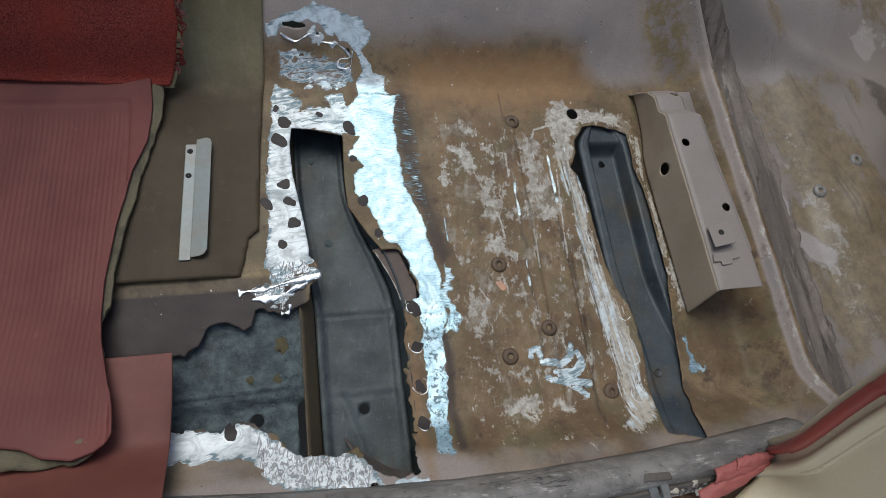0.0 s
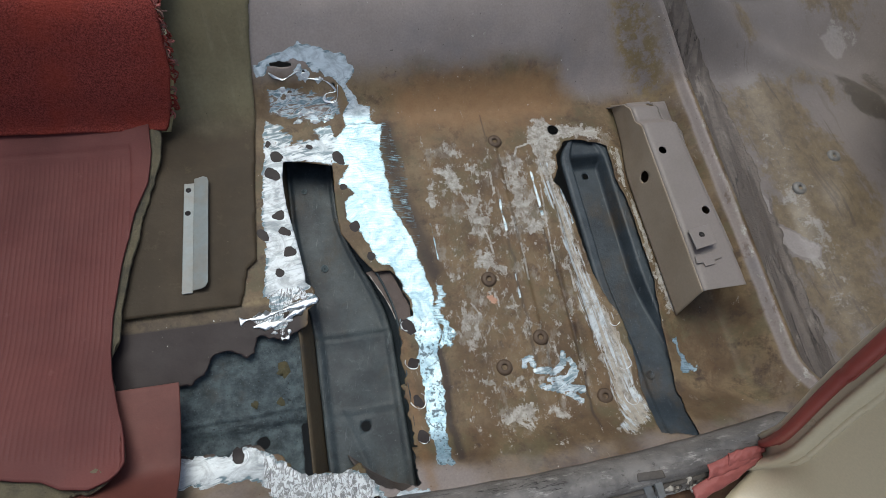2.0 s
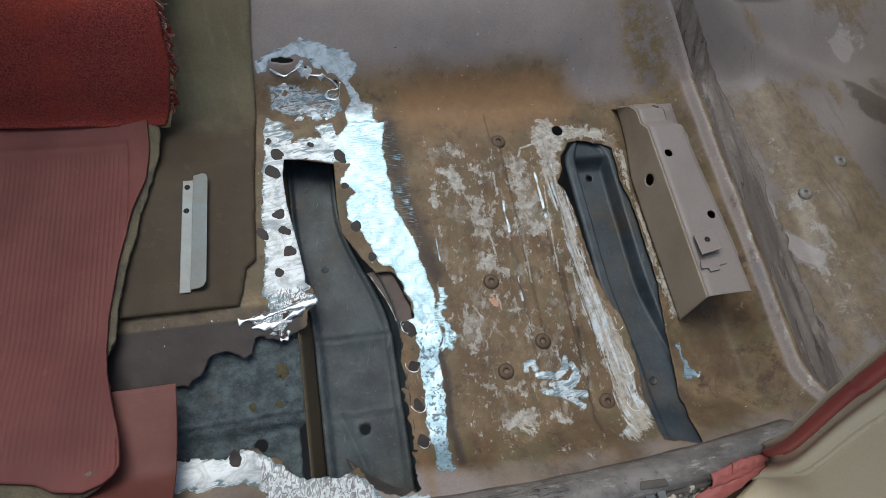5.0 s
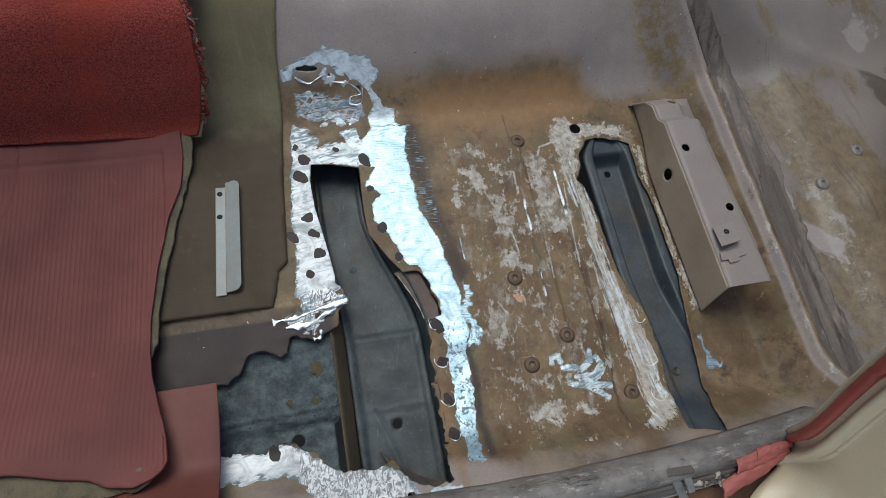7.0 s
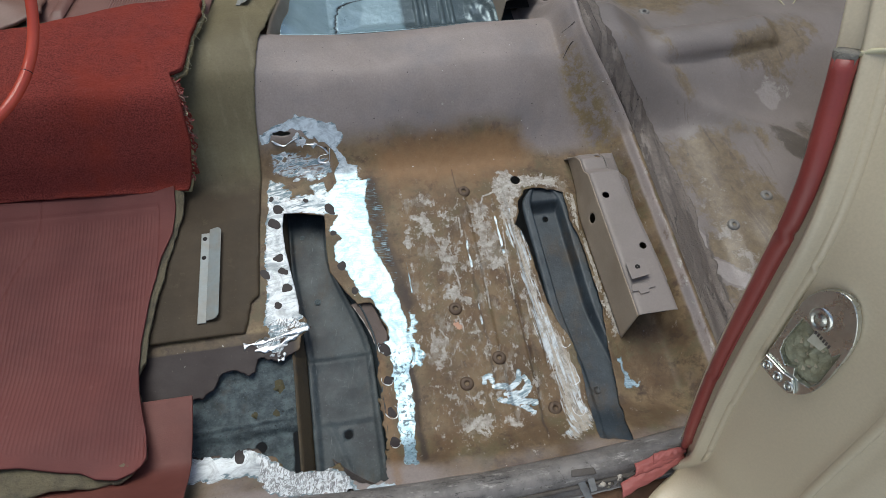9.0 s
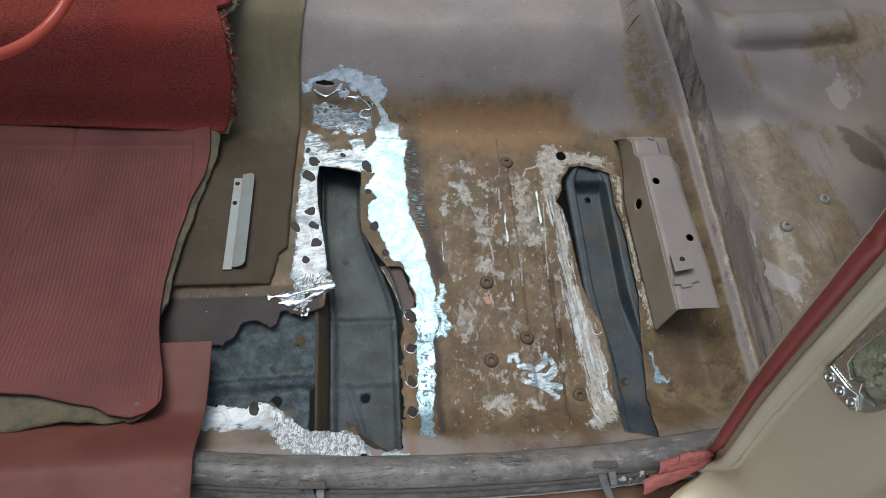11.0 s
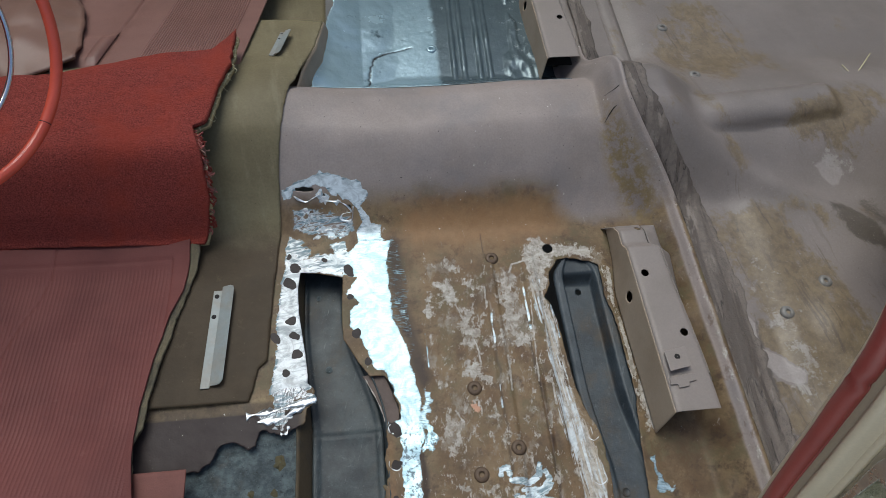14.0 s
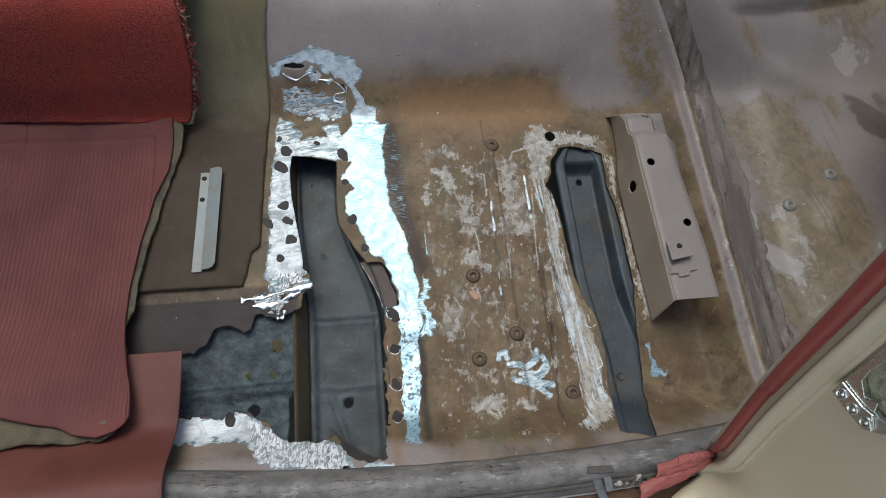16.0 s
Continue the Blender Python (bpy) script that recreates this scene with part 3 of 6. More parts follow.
def curve_through(points, n):
    """n points along a smooth curve through the given ones."""
    p = [Vector(q) for q in points]
    p = [2 * p[0] - p[1]] + p + [2 * p[-1] - p[-2]]
    out, m = [], len(p) - 3
    for k in range(n):
        u = k / (n - 1) * m
        i = min(int(u), m - 1)
        f = u - i
        a, b, c, d = p[i:i + 4]
        out.append(0.5 * (2 * b + (c - a) * f + (2 * a - 5 * b + 4 * c - d) * f * f + (3 * b - a - 3 * c + d) * f ** 3))
    return out


def tube(points, radius, n=24, sides=10, closed=False, wobble=0.0, flat=1.0):
    """Vertices and faces of a tube along points; radius is a number or a function of 0..1."""
    pts = [Vector(p) for p in points] if closed else curve_through(points, n)
    n = len(pts)
    verts, faces = [], []
    prev = Vector((0, 0, 1))
    for k, p in enumerate(pts):
        a, b = (pts[k - 1], pts[(k + 1) % n]) if closed else (pts[max(k - 1, 0)], pts[min(k + 1, n - 1)])
        d = (b - a).normalized()
        side = d.cross(prev if abs(d.dot(prev)) < 0.95 else Vector((1, 0, 0))).normalized()
        up = side.cross(d)
        r = radius(k / (n - 1)) if callable(radius) else radius
        for j in range(sides):
            w = 2 * math.pi * j / sides
            rr = r * (1 + wobble * (noise.noise(p * 90 + Vector((j, 0, 0)))))
            verts.append(p + side * rr * math.cos(w) + up * rr * flat * math.sin(w))
    for k in range(n if closed else n - 1):
        for j in range(sides):
            a, b = k * sides + j, k * sides + (j + 1) % sides
            c, d = ((k + 1) % n) * sides + (j + 1) % sides, ((k + 1) % n) * sides + j
            faces.append((a, b, c, d))
    if not closed:
        faces += [tuple(range(sides))[::-1], tuple((n - 1) * sides + j for j in range(sides))]
    return verts, faces


def lathe(profile, n=20, at=(0, 0, 0), turn=None):
    """A ring of (radius, height) points turned about z."""
    turn = turn or Matrix.Identity(3)
    verts = [turn @ Vector((r * math.cos(2 * math.pi * k / n), r * math.sin(2 * math.pi * k / n), h)) + Vector(at) for r, h in profile for k in range(n)]
    faces = [(i * n + k, i * n + (k + 1) % n, (i + 1) * n + (k + 1) % n, (i + 1) * n + k) for i in range(len(profile) - 1) for k in range(n)]
    return verts, faces


def slab(bm, corners, z0, z1):
    """A flat plate with the given outline between two heights."""
    lo, hi = [bm.verts.new((x, y, z0)) for x, y in corners], [bm.verts.new((x, y, z1)) for x, y in corners]
    n = len(corners)
    bm.faces.new(hi), bm.faces.new(lo[::-1])
    for k in range(n):
        bm.faces.new((lo[k], lo[(k + 1) % n], hi[(k + 1) % n], hi[k]))


def soften(ob, width=0.0015, segments=2):
    b = ob.modifiers.new("worn_edges", "BEVEL")
    b.width, b.segments, b.limit_method, b.angle_limit = width, segments, "ANGLE", radians(35)
    return ob


def punch(v, f, holes, axes=(0, 1)):
    """Cut round holes (a, b, radius) through a grid and bring the rim onto the circle."""
    a, b = axes
    v = [Vector(p) for p in v]
    for ha, hb, r in holes:
        gone = {i for i, q in enumerate(f) if math.hypot(sum(v[k][a] for k in q) / 4 - ha, sum(v[k][b] for k in q) / 4 - hb) < r}
        lost = {k for i in gone for k in f[i]}
        f = [q for i, q in enumerate(f) if i not in gone]
        for k in lost & {k for q in f for k in q}:
            d = math.hypot(v[k][a] - ha, v[k][b] - hb) or 1e-6
            v[k][a], v[k][b] = ha + (v[k][a] - ha) * r / d, hb + (v[k][b] - hb) * r / d
    return v, f


def box(x0, x1, y0, y1, z0, z1):
    bm = bmesh.new()
    slab(bm, [(x0, y0), (x1, y0), (x1, y1), (x0, y1)], z0, z1)
    return bm


def grid_sheet(us, vs, place):
    """Vertices and faces of place(u, v) over two lists."""
    verts = [place(u, v) for v in vs for u in us]
    n = len(us)
    return verts, [(j * n + i, j * n + i + 1, (j + 1) * n + i + 1, (j + 1) * n + i) for j in range(len(vs) - 1) for i in range(n - 1)]


# ---- the floor ----


def tunnel(y):
    return 0.12 * ease(0.69, 0.86, y) * (1 - ease(0.915, 1.09, y))


def crest(x, y):
    """The tunnel's crown rises a little towards both ends of the sheet."""
    return np.where(x < 0, 0.02, 0.011) * np.minimum((x / 0.2) ** 2, 1.2) * ease(0.8, 0.92, y) * (1 - ease(0.93, 1.08, y))


def skew(y):
    """How far the joint with the rear floor swings forward over the tunnel."""
    return 0.095 * ease(0.69, 0.87, y)


def rib(x, at, half, high):
    return high * (1 - ease(half * 0.45, half, np.abs(x - at)))


HOLE = [(-0.186, 0.63), (-0.154, 0.625), (-0.113, 0.615), (-0.116, 0.545), (-0.114, 0.5), (-0.091, 0.459), (-0.073, 0.432), (-0.049, 0.433), (-0.038, 0.407), (-0.027, 0.377), (-0.031, 0.362),
        (-0.05, 0.356), (-0.053, 0.313), (-0.056, 0.259), (-0.055, 0.19), (-0.061, 0.138), (-0.1, 0.135), (-0.114, 0.147), (-0.129, 0.175), (-0.137, 0.17), (-0.163, 0.168), (-0.203, 0.174),
        (-0.218, 0.19), (-0.235, 0.206), (-0.256, 0.22), (-0.279, 0.222), (-0.292, 0.212), (-0.318, 0.217), (-0.36, 0.222), (-0.36, 0.306)]
HOLE += [(-0.345, 0.306), (-0.321, 0.308), (-0.312, 0.328), (-0.291, 0.347), (-0.282, 0.349), (-0.258, 0.335), (-0.248, 0.338), (-0.245, 0.36), (-0.234, 0.362), (-0.21, 0.353), (-0.178, 0.364), (-0.172, 0.388),
         (-0.155, 0.401), (-0.171, 0.43), (-0.176, 0.476), (-0.182, 0.515), (-0.188, 0.555), (-0.19, 0.6)]
SLOT = [(0.254, 0.598), (0.252, 0.576), (0.238, 0.55), (0.247, 0.538), (0.252, 0.511), (0.256, 0.449), (0.259, 0.39), (0.267, 0.352), (0.279, 0.322), (0.284, 0.3), (0.285, 0.242), (0.279, 0.183), (0.268, 0.14),
        (0.314, 0.127), (0.33, 0.18), (0.336, 0.217), (0.346, 0.305), (0.357, 0.371), (0.356, 0.43), (0.356, 0.476), (0.352, 0.515), (0.346, 0.545), (0.348, 0.586), (0.349, 0.608), (0.334, 0.617), (0.296, 0.626), (0.275, 0.623)]
SLIT = [(-0.191, 0.771), (-0.176, 0.773), (-0.157, 0.77), (-0.153, 0.767), (-0.174, 0.766), (-0.189, 0.768)]


def cuts(x, y):
    ragged = 0.006 * (fbm(x, y, 0.012) - 0.5)
    d = np.minimum(sdf(HOLE, x, y) + 2.2 * ragged * ease(0.5, 0.36, y), sdf(SLOT, x, y) + 0.7 * ragged)
    d = np.minimum(d, sdf(SLIT, x, y) + 0.4 * ragged)
    for hx, hy, r in ((0.262, 0.648, 0.0095), (-0.14, 0.76, 0.0025), (-0.096, 0.744, 0.003), (-0.116, 0.128, 0.005)):
        d = np.minimum(d, np.hypot(x - hx, y - hy) - r)
    left = -0.243 + 0.03 * ease(0.7, 0.95, y) - x
    return np.where((y > 0.5) & (left > -0.02), np.minimum(d, -left), d)


def pan_height(x, y):
    x = x + skew(y) * ease(0.28, 0.42, x)
    z = tunnel(y) + crest(x, y) + 0.064 * ease(0.21, 0.1, y)
    z = z + 0.05 * ease(0.44, 0.497, x) + 0.008 * ease(0.488, 0.499, x) * ease(0.53, 0.5, x)
    low = ease(0.16, 0.22, y) * ease(0.66, 0.6, y)
    z = z + low * (rib(x, 0.145, 0.014, 0.0035) + rib(x, 0.219, 0.016, 0.004) * ease(0.26, 0.3, y))
    z = z - low * rib(x, 0.205, 0.004, 0.002) * ease(0.42, 0.4, y) + rib(x, 0.318, 0.056, 0.003) * ease(0.62, 0.6, y)
    z = z - 0.004 * ease(0.008, -0.004, x) * ease(0.32, 0.28, y) * ease(0.14, 0.2, y)
    z = z + 0.0016 * (fbm(x, y, 0.07) - 0.5) + 0.0008 * (fbm(x, y, 0.015) - 0.5)
    near_hole = np.exp(-np.abs(sdf(HOLE, x, y)) / 0.012)
    crumple = field(SHARDS, x, y, 0.012) + field(MELT_EDGE, x, y, 0.012)
    return z + near_hole * 0.004 * (fbm(x + 2, y, 0.02) - 0.45) + crumple * 0.007 * (fbm(x, y, 0.014) - 0.5)


# ground and scraped areas of the floor
BARE_RIGHT = [(-0.085, 0.69), (-0.021, 0.688), (-0.029, 0.666), (-0.031, 0.628), (-0.031, 0.559), (-0.026, 0.528), (-0.017, 0.492), (-0.004, 0.461), (-0.004, 0.443), (0.0, 0.418), (0.004, 0.39), (0.005, 0.36), (0.008, 0.33),
              (0.0, 0.298), (-0.003, 0.268), (-0.003, 0.233), (-0.006, 0.202), (-0.012, 0.181), (-0.012, 0.152), (-0.036, 0.152), (-0.036, 0.175)]
BARE_RIGHT += [(-0.034, 0.2), (-0.032, 0.237), (-0.03, 0.255), (-0.033, 0.284), (-0.037, 0.303), (-0.032, 0.317), (-0.034, 0.334), (-0.048, 0.342), (-0.05, 0.357), (-0.027, 0.362), (-0.025, 0.38), (-0.036, 0.41), (-0.046, 0.437), (-0.067, 0.444), (-0.076, 0.472),
               (-0.087, 0.497), (-0.103, 0.524), (-0.101, 0.553), (-0.084, 0.566), (-0.106, 0.585), (-0.092, 0.614), (-0.115, 0.622), (-0.112, 0.66)]
COMB = [(-0.022, 0.69), (-0.013, 0.687), (-0.01, 0.637), (-0.001, 0.582), (-0.004, 0.531), (0.002, 0.471), (-0.006, 0.46), (-0.02, 0.5), (-0.034, 0.55), (-0.034, 0.63)]
SPLAT = [(0.004, 0.412), (0.014, 0.41), (0.027, 0.397), (0.023, 0.362), (0.03, 0.334), (0.027, 0.304), (-0.001, 0.301), (0.003, 0.36)]
BARE_LEFT = [(-0.208, 0.704), (-0.213, 0.662), (-0.216, 0.645), (-0.22, 0.6), (-0.224, 0.56), (-0.223, 0.511), (-0.229, 0.465), (-0.234, 0.425), (-0.235, 0.418), (-0.18, 0.412), (-0.165, 0.42), (-0.17, 0.5), (-0.18, 0.6), (-0.183, 0.634), (-0.2, 0.66)]
BAND = [(-0.208, 0.706), (-0.185, 0.696), (-0.154, 0.686), (-0.106, 0.69), (-0.1, 0.65), (-0.11, 0.612), (-0.136, 0.62), (-0.163, 0.626), (-0.19, 0.628), (-0.212, 0.645)]
BAND_COAT = [(-0.179, 0.679), (-0.16, 0.688), (-0.128, 0.675), (-0.133, 0.66), (-0.169, 0.664)]
CAP = [(-0.214, 0.77), (-0.203, 0.777), (-0.179, 0.783), (-0.127, 0.789), (-0.099, 0.779), (-0.071, 0.774), (-0.069, 0.764), (-0.058, 0.759), (-0.062, 0.753), (-0.077, 0.749), (-0.108, 0.752), (-0.119, 0.764), (-0.154, 0.769), (-0.193, 0.77), (-0.197, 0.761), (-0.214, 0.757)]
CAP_SIDE = [(-0.105, 0.772), (-0.059, 0.756), (-0.074, 0.745), (-0.059, 0.728), (-0.057, 0.72), (-0.039, 0.716), (-0.041, 0.693), (-0.03, 0.686), (-0.085, 0.686), (-0.088, 0.705), (-0.076, 0.722), (-0.083, 0.739), (-0.097, 0.752)]
BROWN_TOP = [(-0.208, 0.752), (-0.15, 0.75), (-0.085, 0.737), (-0.081, 0.7), (-0.108, 0.69), (-0.143, 0.69), (-0.206, 0.705)]
CAP_GLINT = [(-0.134, 0.768), (-0.119, 0.769), (-0.115, 0.757), (-0.127, 0.76)]
MELT_EDGE = [(-0.235, 0.424), (-0.187, 0.424), (-0.171, 0.42), (-0.153, 0.402), (-0.169, 0.39), (-0.2, 0.382), (-0.205, 0.354), (-0.222, 0.358), (-0.226, 0.37), (-0.248, 0.374), (-0.266, 0.385), (-0.248, 0.393), (-0.225, 0.39)]
BARE_SILL = [(-0.36, 0.224), (-0.318, 0.22), (-0.297, 0.213), (-0.263, 0.22), (-0.239, 0.206), (-0.216, 0.188), (-0.19, 0.172), (-0.13, 0.172), (-0.117, 0.15), (-0.103, 0.132), (-0.04, 0.124), (-0.042, 0.12), (-0.1, 0.118), (-0.132, 0.124), (-0.164, 0.131), (-0.205, 0.136), (-0.232, 0.147), (-0.251, 0.17), (-0.266, 0.182), (-0.3, 0.182), (-0.36, 0.182)]
SHARDS = [(-0.256, 0.222), (-0.23, 0.21), (-0.19, 0.176), (-0.13, 0.176), (-0.09, 0.13), (-0.04, 0.125), (-0.042, 0.118), (-0.13, 0.12), (-0.205, 0.13), (-0.245, 0.15)]
RUBS = [([(0.118, 0.263), (0.12, 0.27), (0.129, 0.273), (0.131, 0.264)], 0.0032), ([(0.133, 0.254), (0.158, 0.249), (0.175, 0.257), (0.179, 0.271)], 0.0036), ([(0.147, 0.239), (0.176, 0.239), (0.19, 0.251), (0.186, 0.262)], 0.0028), ([(0.137, 0.23), (0.163, 0.222), (0.187, 0.204)], 0.0034),
        ([(0.164, 0.225), (0.195, 0.218)], 0.0036), ([(0.152, 0.232), (0.181, 0.233), (0.191, 0.244)], 0.003)]
MELT = [(-0.148, 0.76, 0.007), (-0.14, 0.754, 0.008), (-0.115, 0.752, 0.006), (-0.176, 0.742, 0.006), (-0.167, 0.735, 0.005), (-0.154, 0.73, 0.004), (-0.152, 0.71, 0.007), (-0.138, 0.71, 0.008), (-0.131, 0.697, 0.008), (-0.112, 0.7, 0.007), (-0.158, 0.698, 0.006), (-0.096, 0.722, 0.005)]
RUB_BLUE = [(0.354, 0.271), (0.366, 0.272), (0.363, 0.235), (0.378, 0.222), (0.39, 0.228), (0.38, 0.212), (0.352, 0.214)]
STRIP = [(0.232, 0.588), (0.243, 0.534), (0.251, 0.465), (0.25, 0.392), (0.262, 0.34), (0.274, 0.316), (0.269, 0.27), (0.279, 0.243), (0.272, 0.217), (0.279, 0.183), (0.268, 0.158), (0.236, 0.146), (0.227, 0.155), (0.245, 0.17), (0.248, 0.224), (0.24, 0.274), (0.233, 0.33), (0.234, 0.4), (0.234, 0.473), (0.226, 0.56)]
DOTS = [(-0.197, 0.64), (-0.204, 0.611), (-0.197, 0.541), (-0.192, 0.512), (-0.191, 0.48), (-0.224, 0.512), (-0.206, 0.45), (-0.143, 0.65), (-0.205, 0.662), (-0.102, 0.629), (-0.094, 0.508), (-0.076, 0.457), (-0.098, 0.579), (-0.039, 0.346), (-0.04, 0.294),
        (-0.04, 0.241), (-0.042, 0.193), (-0.339, 0.222), (-0.276, 0.21)]
CREAM = [(0.21, 0.645), (0.235, 0.675), (0.262, 0.665), (0.3, 0.66), (0.345, 0.645), (0.35, 0.615), (0.3, 0.63), (0.27, 0.625), (0.25, 0.6), (0.25, 0.568), (0.22, 0.554), (0.21, 0.582), (0.214, 0.611)]
CHIPS = [[(0.044, 0.594), (0.076, 0.596), (0.085, 0.576), (0.081, 0.555), (0.07, 0.542), (0.054, 0.553), (0.053, 0.578)], [(0.019, 0.541), (0.033, 0.575), (0.042, 0.577), (0.041, 0.527), (0.029, 0.522)], [(0.096, 0.6), (0.118, 0.602), (0.115, 0.56), (0.107, 0.557), (0.106, 0.579), (0.092, 0.584)],
         [(0.071, 0.424), (0.087, 0.443), (0.106, 0.445), (0.109, 0.429), (0.128, 0.416), (0.128, 0.398), (0.109, 0.403), (0.097, 0.416), (0.073, 0.414)], [(0.083, 0.382), (0.104, 0.384), (0.107, 0.356), (0.096, 0.352), (0.085, 0.371)], [(0.108, 0.349), (0.127, 0.362), (0.115, 0.342)], [(0.148, 0.492), (0.159, 0.496), (0.159, 0.466), (0.148, 0.463)]]
CHIPS += [[(0.351, 0.605), (0.362, 0.605), (0.366, 0.5), (0.37, 0.4), (0.377, 0.31), (0.362, 0.305), (0.359, 0.4), (0.358, 0.5)], [(0.168, 0.48), (0.202, 0.487), (0.201, 0.463), (0.172, 0.461)], [(0.022, 0.277), (0.043, 0.272), (0.051, 0.259), (0.075, 0.248), (0.074, 0.236), (0.058, 0.239), (0.041, 0.254)], [(0.083, 0.247), (0.094, 0.251), (0.112, 0.245), (0.113, 0.226), (0.102, 0.215), (0.098, 0.234)],
          [(0.076, 0.208), (0.096, 0.213), (0.119, 0.204), (0.122, 0.186), (0.095, 0.179), (0.073, 0.187), (0.059, 0.198)], [(0.142, 0.209), (0.159, 0.198), (0.173, 0.19), (0.163, 0.178), (0.145, 0.18), (0.138, 0.193)], [(0.062, 0.161), (0.073, 0.175), (0.075, 0.163)], [(0.131, 0.156), (0.147, 0.16), (0.135, 0.152)], [(0.006, 0.262), (0.008, 0.245), (0.014, 0.249)]]
WASH = [[(0.075, 0.545), (0.13, 0.53), (0.134, 0.478), (0.099, 0.458), (0.08, 0.47)], [(0.028, 0.357), (0.058, 0.369), (0.083, 0.348), (0.078, 0.33), (0.067, 0.3), (0.042, 0.294), (0.03, 0.32)], [(0.15, 0.61), (0.2, 0.6), (0.205, 0.47), (0.15, 0.46)], [(0.04, 0.63), (0.09, 0.64), (0.1, 0.6), (0.05, 0.61)], [(0.3, 0.66), (0.35, 0.65), (0.365, 0.62), (0.33, 0.635)]]
SCRAPES = [((0.139, 0.525), (0.138, 0.474), 0.0028), ((0.136, 0.402), (0.135, 0.364), 0.0024), ((0.203, 0.573), (0.204, 0.495), 0.0034), ((0.234, 0.585), (0.226, 0.552), 0.0034), ((0.242, 0.49), (0.244, 0.32), 0.0045), ((0.247, 0.545), (0.25, 0.475), 0.0035), ((0.022, 0.5), (0.024, 0.44), 0.002)]
PALE = [([(0.079, 0.548), (0.09, 0.517), (0.102, 0.488), (0.109, 0.462), (0.11, 0.44)], 0.0018), ([(0.134, 0.577), (0.133, 0.539)], 0.002), ([(0.159, 0.571), (0.157, 0.545)], 0.002), ([(0.157, 0.451), (0.155, 0.391)], 0.0022), ([(0.182, 0.592), (0.18, 0.568)], 0.0022), ([(0.182, 0.604), (0.19, 0.62), (0.211, 0.625)], 0.0022),
        ([(0.212, 0.546), (0.201, 0.402)], 0.0016), ([(0.236, 0.573), (0.227, 0.465)], 0.003), ([(0.222, 0.404), (0.222, 0.362)], 0.0024), ([(0.366, 0.6), (0.358, 0.53)], 0.004), ([(0.362, 0.5), (0.364, 0.4)], 0.004), ([(0.366, 0.38), (0.373, 0.312)], 0.004), ([(0.06, 0.366), (0.068, 0.35)], 0.002)]


def along(run, x, y):
    """Distance to an open polyline."""
    d = np.full(np.shape(x), 1.0)
    for (ax, ay), (bx, by) in zip(run, run[1:]):
        k = np.clip(((x - ax) * (bx - ax) + (y - ay) * (by - ay)) / ((bx - ax) ** 2 + (by - ay) ** 2), 0, 1)
        d = np.minimum(d, np.hypot(x - ax - (bx - ax) * k, y - ay - (by - ay) * k))
    return d


